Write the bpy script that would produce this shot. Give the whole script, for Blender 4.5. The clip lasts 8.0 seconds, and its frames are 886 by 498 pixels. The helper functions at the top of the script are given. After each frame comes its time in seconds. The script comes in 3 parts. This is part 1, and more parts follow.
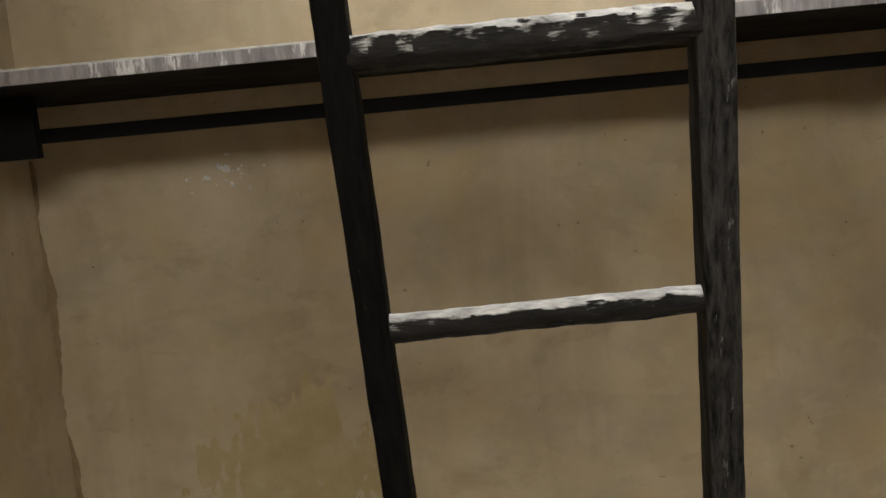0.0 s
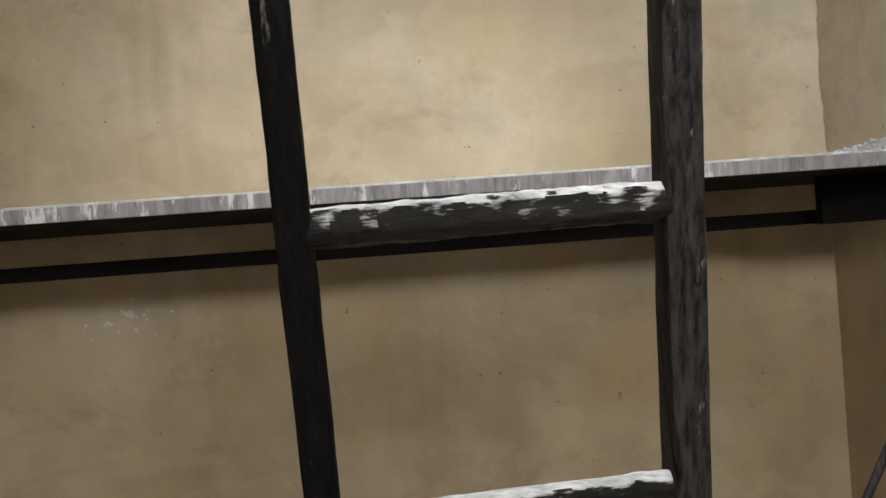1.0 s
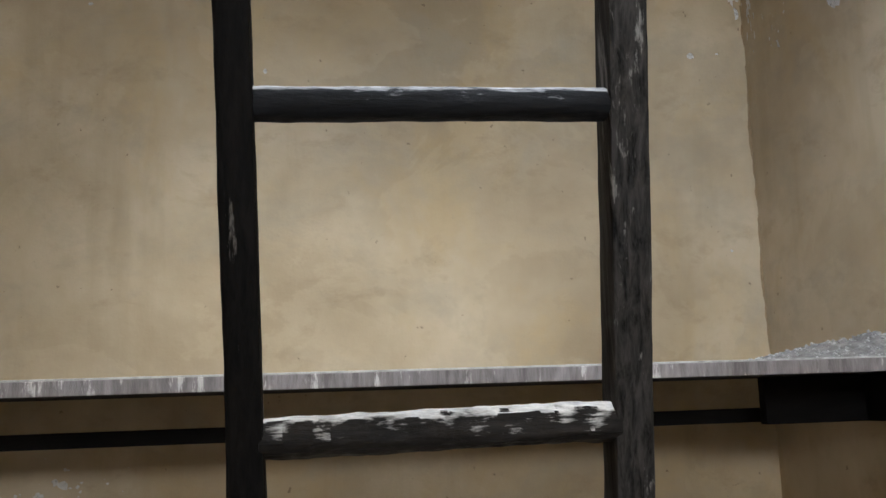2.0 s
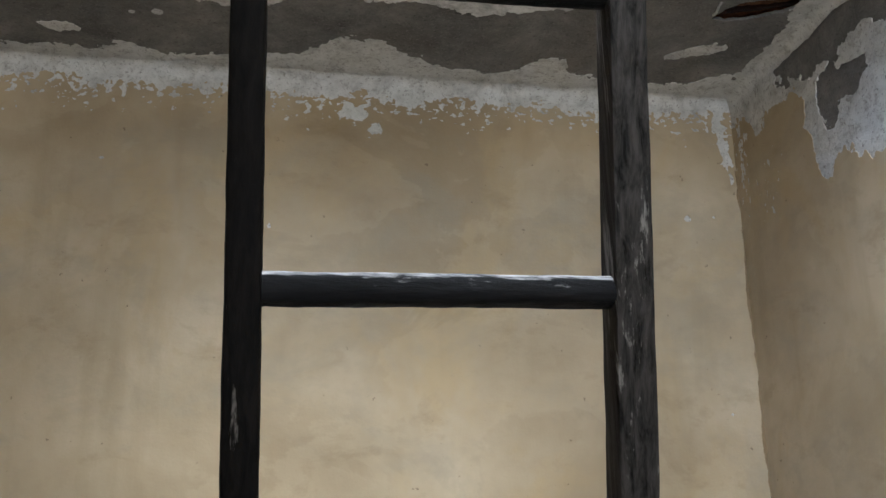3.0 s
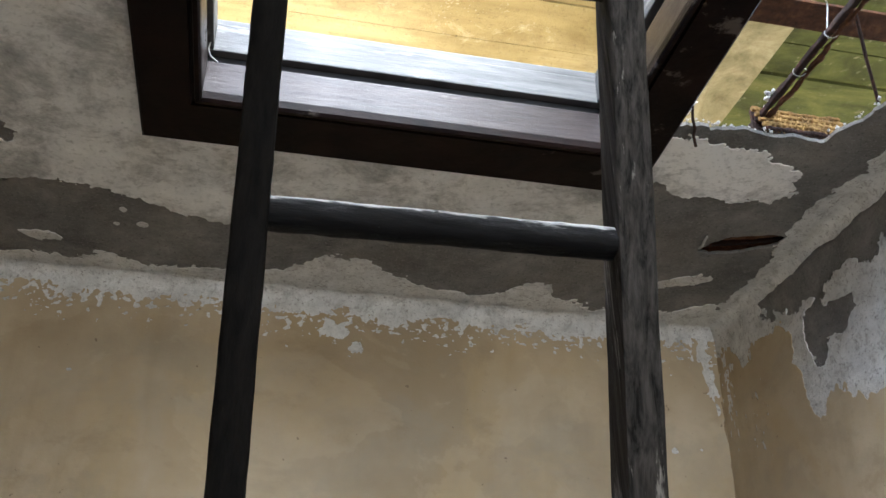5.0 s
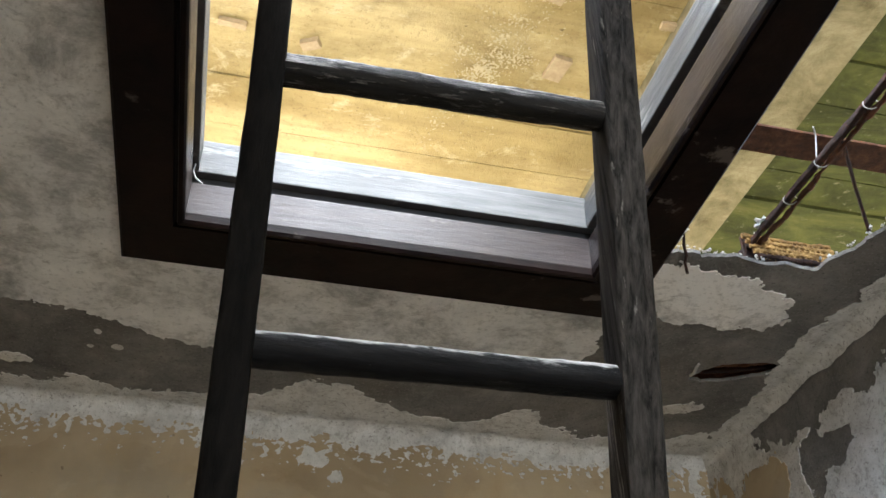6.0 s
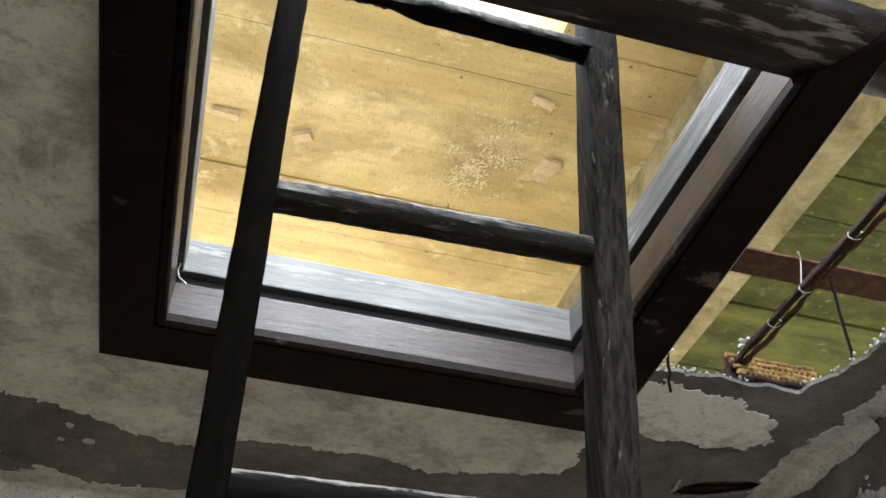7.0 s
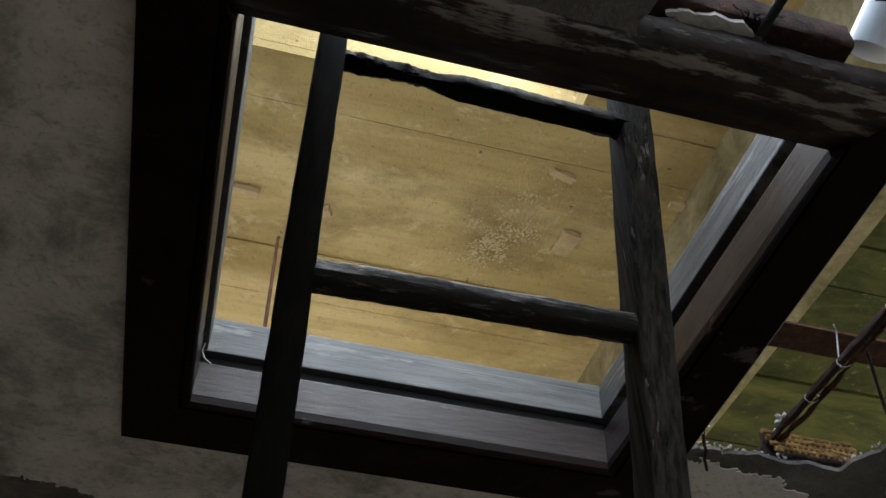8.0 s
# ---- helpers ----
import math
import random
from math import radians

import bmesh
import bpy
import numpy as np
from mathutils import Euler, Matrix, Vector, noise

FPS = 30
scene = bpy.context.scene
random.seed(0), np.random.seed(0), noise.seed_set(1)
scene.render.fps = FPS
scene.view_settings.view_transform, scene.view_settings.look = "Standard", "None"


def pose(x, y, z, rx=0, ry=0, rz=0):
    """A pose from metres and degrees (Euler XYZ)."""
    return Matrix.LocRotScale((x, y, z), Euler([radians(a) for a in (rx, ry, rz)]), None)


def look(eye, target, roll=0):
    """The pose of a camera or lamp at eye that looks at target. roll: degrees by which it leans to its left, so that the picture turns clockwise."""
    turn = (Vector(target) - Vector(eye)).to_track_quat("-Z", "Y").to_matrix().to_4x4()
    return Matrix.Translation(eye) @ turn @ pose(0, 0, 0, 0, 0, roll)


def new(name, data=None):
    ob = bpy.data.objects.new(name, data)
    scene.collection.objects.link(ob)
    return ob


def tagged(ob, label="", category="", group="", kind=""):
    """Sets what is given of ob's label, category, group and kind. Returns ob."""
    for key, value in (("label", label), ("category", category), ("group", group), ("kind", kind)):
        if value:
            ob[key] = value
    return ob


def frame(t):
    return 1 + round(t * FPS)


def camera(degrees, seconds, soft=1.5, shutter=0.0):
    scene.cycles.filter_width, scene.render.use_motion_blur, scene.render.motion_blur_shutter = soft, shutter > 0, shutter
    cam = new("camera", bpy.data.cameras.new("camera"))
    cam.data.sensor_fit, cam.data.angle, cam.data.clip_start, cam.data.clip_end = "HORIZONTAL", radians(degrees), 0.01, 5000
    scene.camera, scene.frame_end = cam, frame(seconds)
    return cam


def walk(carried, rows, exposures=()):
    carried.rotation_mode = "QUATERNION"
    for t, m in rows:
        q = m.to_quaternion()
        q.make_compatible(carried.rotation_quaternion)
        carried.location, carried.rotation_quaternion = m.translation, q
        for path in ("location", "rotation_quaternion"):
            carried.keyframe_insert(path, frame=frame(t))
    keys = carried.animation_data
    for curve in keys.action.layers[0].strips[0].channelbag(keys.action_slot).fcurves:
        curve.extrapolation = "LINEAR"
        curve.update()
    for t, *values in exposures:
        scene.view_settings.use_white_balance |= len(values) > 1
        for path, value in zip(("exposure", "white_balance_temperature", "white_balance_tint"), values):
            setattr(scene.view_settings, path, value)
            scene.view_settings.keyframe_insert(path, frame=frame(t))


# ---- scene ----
cam = camera(49.87, 8.0, soft=1.5)
PATH = [
    (0, (-0.5490, -0.7982, 1.4935), (-0.6139, 1.1758, 1.2481), -5.25),
    (0.4, (-0.5913, -0.7494, 1.5107), (-0.5284, 1.2322, 1.3453), -4.74),
    (0.5, (-0.6010, -0.7445, 1.5143), (-0.5112, 1.2373, 1.3692), -4.75),
    (1, (-0.6250, -0.7180, 1.5591), (-0.4341, 1.2595, 1.5480), -4.23),
    (1.5, (-0.6268, -0.7237, 1.6073), (-0.3832, 1.2434, 1.7613), -3.35),
    (2, (-0.6322, -0.7398, 1.6210), (-0.3226, 1.2012, 1.9245), -1.88),
    (2.2, (-0.6299, -0.7287, 1.6383), (-0.3101, 1.2011, 1.9987), -1.92),
    (3.3, (-0.6512, -0.7502, 1.6778), (-0.3357, 1.1130, 2.3326), -0.16),
    (3.5, (-0.6541, -0.7441, 1.6822), (-0.3391, 1.1042, 2.3784), 0.11),
    (4, (-0.6555, -0.7525, 1.7054), (-0.3481, 1.0668, 2.4773), 0.39),
    (4.5, (-0.6722, -0.7245, 1.7118), (-0.3473, 1.0467, 2.5820), 0.62),
    (4.7, (-0.6723, -0.7119, 1.7268), (-0.3341, 1.0369, 2.6363), 0.54),
    (5.8, (-0.6781, -0.6761, 1.7825), (-0.3102, 0.9294, 2.9170), -0.01),
    (6, (-0.6820, -0.6662, 1.7924), (-0.3134, 0.9111, 2.9655), 0.04),
    (6.5, (-0.6853, -0.6808, 1.8241), (-0.3180, 0.8489, 3.0590), 1.08),
    (7, (-0.6945, -0.6958, 1.8474), (-0.3170, 0.7770, 3.1468), 1.59),
    (7.5, (-0.7082, -0.6916, 1.8594), (-0.3491, 0.7304, 3.2192), 1.17),
    (8, (-0.7258, -0.6741, 1.8678), (-0.3948, 0.7044, 3.2785), 1.56),
]
EXPOSURES = [(0.0, 3.05, 6400, 8), (0.8, 3.4, 6000, 8), (1.5, 3.25, 5900, 9), (2.2, 3.1, 5800, 9), (3.3, 3.1, 5700, 8), (4.7, 3.15, 5800, 9), (6.0, 3.05, 6100, 8), (7.2, 2.8, 6200, 7), (7.6, 2.4, 6200, 7), (8.0, 1.35, 6000, 6)]
walk(cam, [(t, look(eye, target, roll)) for t, eye, target, roll in PATH], EXPOSURES)

# ---- world, sun and daylight ----
world = bpy.data.worlds.new("sky")
scene.world = world
world.use_nodes = True
wn = world.node_tree.nodes
wl = world.node_tree.links
sky = wn.new("ShaderNodeTexSky")
sky.sky_type, sky.sun_disc = "NISHITA", False
sky.sun_elevation, sky.sun_rotation, sky.dust_density = radians(40), radians(0), 3.0
wn["Background"].inputs["Strength"].default_value = 0.15
wl.new(sky.outputs["Color"], wn["Background"].inputs["Color"])

sun = new("sun", bpy.data.lights.new("sun", "SUN"))
sun.data.energy, sun.data.angle, sun.data.color = 4.6, radians(0.5), (1.0, 0.94, 0.84)
sun.matrix_world = look((0, 6, 9), (0, 6 - 6.0 / math.tan(radians(40)), 3))

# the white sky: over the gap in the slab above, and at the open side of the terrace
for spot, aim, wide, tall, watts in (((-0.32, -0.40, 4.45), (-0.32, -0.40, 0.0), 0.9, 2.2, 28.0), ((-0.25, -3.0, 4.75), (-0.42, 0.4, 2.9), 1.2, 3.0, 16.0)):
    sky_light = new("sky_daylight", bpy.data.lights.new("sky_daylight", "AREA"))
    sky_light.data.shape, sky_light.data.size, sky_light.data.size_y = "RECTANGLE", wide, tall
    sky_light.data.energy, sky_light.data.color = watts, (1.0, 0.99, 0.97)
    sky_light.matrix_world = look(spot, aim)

# daylight in the high window behind the camera
YF = -3.00
WIN_X0, WIN_X1, WIN_Z0, WIN_Z1 = -0.45, 0.50, 2.22, 2.78
window_light = new("window_daylight", bpy.data.lights.new("window_daylight", "AREA"))
window_light.data.shape, window_light.data.size, window_light.data.size_y = "RECTANGLE", WIN_X1 - WIN_X0, WIN_Z1 - WIN_Z0
window_light.data.energy, window_light.data.color = 7.0, (1.0, 0.98, 0.95)
window_light.matrix_world = look(((WIN_X0 + WIN_X1) / 2, YF - 0.06, (WIN_Z0 + WIN_Z1) / 2), ((WIN_X0 + WIN_X1) / 2, 1.0, (WIN_Z0 + WIN_Z1) / 2))

# ---- measures of the room ----
XL, XR, YB, ZC = -1.652, 0.60, 1.60, 2.875
HX0, HX1, HY0, HY1 = -0.828, -0.040, -0.014, 0.783      # clear opening of the hatch
CX0, CX1, CY0, CY1 = -0.946, 0.093, -0.140, 0.936       # outside of its casing
YS, ZS = 0.894, 1.640                                   # front and underside of the shelf board
ZU = 4.05                                               # slab of the floor above


# ---- materials ----
class Nodes:
    def __init__(self, name):
        self.m = bpy.data.materials.new(name)
        self.m.use_nodes = True
        self.t = self.m.node_tree
        self.b = self.t.nodes["Principled BSDF"]
        self.co = self.t.nodes.new("ShaderNodeTexCoord").outputs["Object"]

    def link(self, a, b):
        self.t.links.new(a, b)

    def scaled(self, vec):
        n = self.t.nodes.new("ShaderNodeMapping")
        n.inputs["Scale"].default_value = vec
        self.link(self.co, n.inputs["Vector"])
        return n.outputs["Vector"]

    def noise(self, scale, detail=6, rough=0.6, stretch=(1, 1, 1), distort=0.0):
        n = self.t.nodes.new("ShaderNodeTexNoise")
        n.inputs["Scale"].default_value, n.inputs["Detail"].default_value = scale, detail
        n.inputs["Roughness"].default_value, n.inputs["Distortion"].default_value = rough, distort
        self.link(self.scaled(stretch), n.inputs["Vector"])
        return n.outputs["Fac"]

    def ramp(self, fac, stops):
        n = self.t.nodes.new("ShaderNodeValToRGB")
        el = n.color_ramp.elements
        while len(el) < len(stops):
            el.new(0.5)
        for e, (p, c) in zip(el, stops):
            e.position = p
            e.color = (*c, 1) if isinstance(c, tuple) else (c, c, c, 1)
        self.link(fac, n.inputs["Fac"])
        return n.outputs["Color"]

    def mix(self, fac, a, b, mode="MIX"):
        n = self.t.nodes.new("ShaderNodeMix")
        n.data_type, n.blend_type = "RGBA", mode
        for s, v in ((n.inputs[0], fac), (n.inputs[6], a), (n.inputs[7], b)):
            if isinstance(v, (int, float)):
                s.default_value = v
            elif isinstance(v, tuple):
                s.default_value = (*v, 1)
            else:
                self.link(v, s)
        return n.outputs[2]

    def bump(self, height, strength, distance=0.01, normal=None):
        n = self.t.nodes.new("ShaderNodeBump")
        n.inputs["Strength"].default_value, n.inputs["Distance"].default_value = strength, distance
        self.link(height, n.inputs["Height"])
        if normal is not None:
            self.link(normal, n.inputs["Normal"])
        return n.outputs["Normal"]

    def done(self, colour, rough, normal=None, metal=0.0, coat=0.0, spec=0.5):
        for s, v in (("Base Color", colour), ("Roughness", rough)):
            if isinstance(v, tuple):
                self.b.inputs[s].default_value = (*v, 1)
            elif isinstance(v, (int, float)):
                self.b.inputs[s].default_value = v
            else:
                self.link(v, self.b.inputs[s])
        if normal is not None:
            self.link(normal, self.b.inputs["Normal"])
        self.b.inputs["Metallic"].default_value = metal
        self.b.inputs["Coat Weight"].default_value = coat
        self.b.inputs["Coat Roughness"].default_value = 0.2
        self.b.inputs["Specular IOR Level"].default_value = spec
        return self.m


def paint_material():
    """Old ochre limewash: broad clouds, downward stains, fine grain."""
    n = Nodes("ochre_limewash")
    clouds = n.ramp(n.noise(1.7, 5, 0.6, distort=0.15), [(0.30, (0.33, 0.25, 0.15)), (0.5, (0.44, 0.35, 0.225)), (0.70, (0.54, 0.445, 0.31))])
    warm = n.ramp(n.noise(2.6, 6, 0.65, (1, 1, 0.7), 0.6), [(0.52, 0.0), (0.66, 1.0)])
    c = n.mix(n.mix(1.0, warm, (0.45, 0.45, 0.45), "MULTIPLY"), clouds, (0.44, 0.315, 0.145))
    grey = n.ramp(n.noise(3.1, 7, 0.7, (1, 1, 1.5), 0.3), [(0.50, 0.0), (0.64, 1.0)])
    c = n.mix(n.mix(1.0, grey, (0.35, 0.35, 0.35), "MULTIPLY"), c, (0.30, 0.265, 0.20))
    drip = n.ramp(n.noise(9, 5, 0.6, (1, 1, 0.12)), [(0.55, 0.0), (0.75, 1.0)])
    c = n.mix(n.mix(1.0, drip, (0.3, 0.3, 0.3), "MULTIPLY"), c, (0.28, 0.21, 0.11))
    worn = n.ramp(n.noise(2.3, 8, 0.62, (1, 1, 1.2), 0.5), [(0.525, 0.0), (0.545, 1.0), (0.62, 0.7), (0.70, 0.0)])
    c = n.mix(n.mix(1.0, worn, (0.16, 0.16, 0.16), "MULTIPLY"), c, (0.58, 0.47, 0.31))
    smear = n.ramp(n.noise(5.5, 8, 0.7, (0.8, 0.8, 1.4), 0.3), [(0.56, 0.0), (0.70, 1.0)])
    c = n.mix(n.mix(1.0, smear, (0.40, 0.40, 0.40), "MULTIPLY"), c, (0.25, 0.18, 0.10))
    dots = n.ramp(n.noise(46, 3, 0.5), [(0.73, 0.0), (0.76, 1.0)])
    c = n.mix(n.mix(1.0, dots, (0.55, 0.55, 0.55), "MULTIPLY"), c, (0.12, 0.08, 0.05))
    fine = n.noise(140, 4, 0.7)
    nrm = n.bump(fine, 0.12, 0.004, n.bump(n.noise(7, 5, 0.6), 0.25, 0.012))
    return n.done(c, n.ramp(fine, [(0.3, 0.75), (0.7, 0.92)]), nrm, spec=0.3)


def primer_material():
    n = Nodes("white_primer_plaster")
    c = n.ramp(n.noise(9, 9, 0.75, distort=0.3), [(0.32, (0.34, 0.33, 0.31)), (0.48, (0.58, 0.57, 0.54)), (0.68, (0.74, 0.73, 0.70))])
    c = n.mix(n.ramp(n.noise(34, 8, 0.75, distort=0.4), [(0.54, 0.0), (0.62, 0.6)]), c, (0.30, 0.28, 0.25))
    c = n.mix(n.ramp(n.noise(130, 5, 0.7), [(0.56, 0.0), (0.66, 0.75)]), c, (0.17, 0.155, 0.13))
    return n.done(c, 0.92, n.bump(n.noise(130, 6, 0.7), 0.6, 0.005, n.bump(n.noise(30, 6, 0.7), 0.5, 0.01)), spec=0.2)


def skim_material(name="grey_ceiling_skim", white=1.0):
    n = Nodes(name)
    tones = [(0.33, 0.24), (0.43, 0.42), (0.52, 0.66), (0.66, 0.80)]
    c = n.ramp(n.noise(4.5, 10, 0.76, distort=0.25), [(p, (min(v * white, 0.82), min(v * white, 0.82) * 0.99, min(v * white, 0.82) * 0.965)) for p, v in tones])
    c = n.mix(n.ramp(n.noise(22, 8, 0.75, distort=0.5), [(0.54, 0.0), (0.64, 0.5)]), c, (0.27, 0.26, 0.245))
    c = n.mix(n.ramp(n.noise(85, 6, 0.75), [(0.54, 0.0), (0.68, 0.5)]), c, (0.22, 0.21, 0.195))
    return n.done(c, 0.9, n.bump(n.noise(45, 7, 0.7), 0.35, 0.005), spec=0.25)


def cement_material():
    n = Nodes("dark_bare_cement")
    c = n.ramp(n.noise(6, 9, 0.74, distort=0.3), [(0.3, (0.10, 0.097, 0.091)), (0.5, (0.175, 0.168, 0.158)), (0.7, (0.29, 0.275, 0.252))])
    c = n.mix(n.ramp(n.noise(2.5, 5, 0.6), [(0.48, 0.0), (0.66, 0.4)]), c, (0.17, 0.145, 0.118))
    c = n.mix(n.ramp(n.noise(150, 4, 0.7), [(0.55, 0.0), (0.68, 0.6)]), c, (0.30, 0.29, 0.265))
    c = n.mix(n.ramp(n.noise(110, 4, 0.7, (1, 1, 1.1)), [(0.58, 0.0), (0.68, 0.7)]), c, (0.06, 0.057, 0.052))
    return n.done(c, 0.94, n.bump(n.noise(120, 6, 0.75), 0.8, 0.006, n.bump(n.noise(16, 6, 0.7), 0.4, 0.01)), spec=0.2)


def yellow_concrete():
    """Board-marked concrete, yellowed by lichen and limewash: long soft bands along the boards, brown specks and pits."""
    n = Nodes("yellowed_board_concrete")
    c = n.ramp(n.noise(1.6, 6, 0.55, (0.35, 1.6, 1), 0.3), [(0.30, (0.25, 0.185, 0.07)), (0.5, (0.42, 0.325, 0.145)), (0.70, (0.58, 0.48, 0.26))])
    brown = n.ramp(n.noise(2.4, 8, 0.65, (0.8, 1.2, 1), 0.4), [(0.45, 0.0), (0.62, 0.75)])
    c = n.mix(brown, c, (0.22, 0.16, 0.06))
    streak = n.ramp(n.noise(34, 5, 0.6, (0.05, 1, 1)), [(0.48, 0.0), (0.72, 0.35)])
    c = n.mix(streak, c, (0.24, 0.165, 0.065))
    pale = n.ramp(n.noise(9, 10, 0.78, (0.7, 1, 1), 0.5), [(0.56, 0.0), (0.66, 0.6)])
    c = n.mix(pale, c, (0.64, 0.56, 0.37))
    c = n.mix(n.ramp(n.noise(70, 8, 0.8), [(0.54, 0.0), (0.66, 0.55)]), c, (0.15, 0.10, 0.04))
    c = n.mix(n.ramp(n.noise(26, 4, 0.6), [(0.70, 0.0), (0.73, 0.8)]), c, (0.07, 0.05, 0.025))
    return n.done(c, 0.92, n.bump(n.noise(90, 8, 0.75), 0.7, 0.01), spec=0.25)


def green_concrete():
    n = Nodes("mossy_board_concrete")
    c = n.ramp(n.noise(4, 8, 0.7, (0.6, 1.4, 1), 0.6), [(0.3, (0.018, 0.021, 0.007)), (0.48, (0.05, 0.058, 0.015)), (0.62, (0.09, 0.098, 0.026)), (0.78, (0.13, 0.12, 0.05))])
    c = n.mix(n.ramp(n.noise(30, 6, 0.7), [(0.6, 0.0), (0.75, 0.6)]), c, (0.30, 0.28, 0.20))
    return n.done(c, 0.93, n.bump(n.noise(55, 8, 0.75), 0.6, 0.01), spec=0.25)


def beam_concrete():
    n = Nodes("pale_yellow_concrete_beam")
    c = n.ramp(n.noise(6, 9, 0.72, distort=0.4), [(0.32, (0.10, 0.085, 0.04)), (0.5, (0.21, 0.18, 0.10)), (0.68, (0.34, 0.30, 0.19))])
    return n.done(c, 0.92, n.bump(n.noise(40, 8, 0.75), 0.9, 0.012), spec=0.25)


def wood(name, dark, mid, pale, amount, grain, rough=(0.3, 0.55), coat=0.0, scale=14, spec=0.5):
    """Stained wood with grain along one axis; amount sets how much pale worn wood shows."""
    n = Nodes(name)
    g = n.noise(scale, 8, 0.7, grain, 0.4)
    c = n.ramp(g, [(0.35, dark), (0.65, mid)])
    wear = n.mix(0.5, n.noise(scale * 0.9, 8, 0.75, grain), n.noise(17, 5, 0.65, tuple(v ** 0.6 for v in grain)), "MIX")
    mask = n.ramp(wear, [(0.60 - amount, 0.0), (0.64 - amount, 1.0)])
    c = n.mix(mask, c, pale)
    r = n.mix(mask, n.ramp(n.noise(9, 5, 0.6), [(0.3, rough[0]), (0.7, rough[1])]), (0.8, 0.8, 0.8))
    nrm = n.bump(n.noise(scale * 3, 6, 0.7, grain), 0.35, 0.003, n.bump(wear, 0.3, 0.004))
    return n.done(c, r, nrm, coat=coat, spec=spec)


def worn_paint(name, dark, mid, pale, amount, top, rough=(0.42, 0.65), along=0.22):
    """Black paint on pale wood, chipped along the rung; upper side rubbed through by feet, with the sky's highlight
    painted in.
    """
    n = Nodes(name)
    c = n.ramp(n.noise(70, 8, 0.7, (along * 0.4, 1, 1), 0.3), [(0.34, dark), (0.66, mid)])
    chips = n.mix(0.45, n.noise(55, 9, 0.75, (along, 1, 1), 0.4), n.noise(170, 6, 0.7, (along * 0.6, 1, 1)), "MIX")
    split = n.t.nodes.new("ShaderNodeSeparateXYZ")
    n.link(n.t.nodes.new("ShaderNodeNewGeometry").outputs["Normal"], split.inputs[0])
    # upward faces go pale: foot wear plus the sky's highlight as colour
    rubbed = n.ramp(split.outputs["Z"], [(0.08, 0.0), (0.62, top)])
    mask = n.ramp(n.mix(1.0, chips, rubbed, "ADD"), [(0.575 - amount, 0.0), (0.68 - amount, 1.0)])
    tone = n.ramp(n.noise(110, 7, 0.72, (0.3, 1, 1)), [(0.32, tuple(v * 0.4 for v in pale)), (0.62, pale)])
    c = n.mix(mask, c, tone)
    r = n.mix(mask, n.ramp(n.noise(25, 5, 0.6), [(0.3, rough[0]), (0.7, rough[1])]), (0.55, 0.55, 0.55))
    nrm = n.bump(n.noise(160, 6, 0.7, (0.12, 1, 1)), 0.4, 0.003, n.bump(chips, 0.5, 0.004))
    return n.done(c, r, nrm, spec=0.07)


def rust(name, a, b, c3):
    n = Nodes(name)
    c = n.ramp(n.noise(38, 8, 0.75), [(0.3, a), (0.52, b), (0.72, c3)])
    return n.done(c, 0.88, n.bump(n.noise(90, 6, 0.75), 0.9, 0.006), metal=0.1, spec=0.3)


def simple(name, a, b, scale, rough=0.85, bump=0.4, spec=0.3):
    n = Nodes(name)
    c = n.ramp(n.noise(scale, 7, 0.7), [(0.3, a), (0.7, b)])
    return n.done(c, rough, n.bump(n.noise(scale * 3, 6, 0.7), bump, 0.006), spec=spec)


M_PAINT, M_PRIMER, M_SKIM, M_CEMENT = paint_material(), primer_material(), skim_material(), cement_material()
M_YELLOW, M_GREEN, M_BEAM = yellow_concrete(), green_concrete(), beam_concrete()
M_RAIL = wood("ladder_rail_wood", (0.004, 0.004, 0.0038), (0.012, 0.0105, 0.0095), (0.12, 0.11, 0.10), -0.02, (1, 1, 0.06), (0.5, 0.7), scale=110, spec=0.03)
M_RAIL_GREY = wood("ladder_rail_grey_wood", (0.006, 0.0056, 0.0053), (0.058, 0.053, 0.049), (0.20, 0.19, 0.175), 0.03, (1, 1, 0.05), (0.5, 0.7), scale=110, spec=0.04)
M_RUNG = worn_paint("ladder_rung_wood", (0.005, 0.005, 0.0055), (0.014, 0.014, 0.015), (0.46, 0.46, 0.46), -0.05, 0.22)
M_RUNG_WORN = worn_paint("ladder_rung_worn_wood", (0.006, 0.0055, 0.005), (0.026, 0.022, 0.019), (0.56, 0.54, 0.50), -0.025, 0.28, (0.3, 0.55))
M_RUNG_GREY = worn_paint("ladder_rung_grey_wood", (0.006, 0.006, 0.006), (0.022, 0.020, 0.018), (0.24, 0.225, 0.205), 0.035, 0.08, (0.35, 0.6))
M_CASING = wood("black_brown_casing", (0.003, 0.0021, 0.0019), (0.012, 0.0058, 0.0045), (0.09, 0.075, 0.065), -0.002, (0.35, 0.35, 1), (0.35, 0.55), 0.0, 32, 0.06)
M_BEAMWOOD = wood("weathered_dark_timber", (0.007, 0.005, 0.0045), (0.030, 0.018, 0.013), (0.165, 0.15, 0.13), 0.068, (0.12, 1, 1), (0.45, 0.65), scale=44, spec=0.25)
M_REVEAL = wood("polished_brown_reveal", (0.014, 0.009, 0.008), (0.036, 0.024, 0.021), (0.11, 0.09, 0.08), 0.01, (0.12, 0.12, 1), (0.26, 0.5), 0.03, 40, 0.28)
M_LIP = wood("pale_weathered_lip", (0.035, 0.034, 0.032), (0.10, 0.096, 0.09), (0.24, 0.23, 0.215), 0.05, (0.08, 0.08, 1), (0.45, 0.6), scale=60)
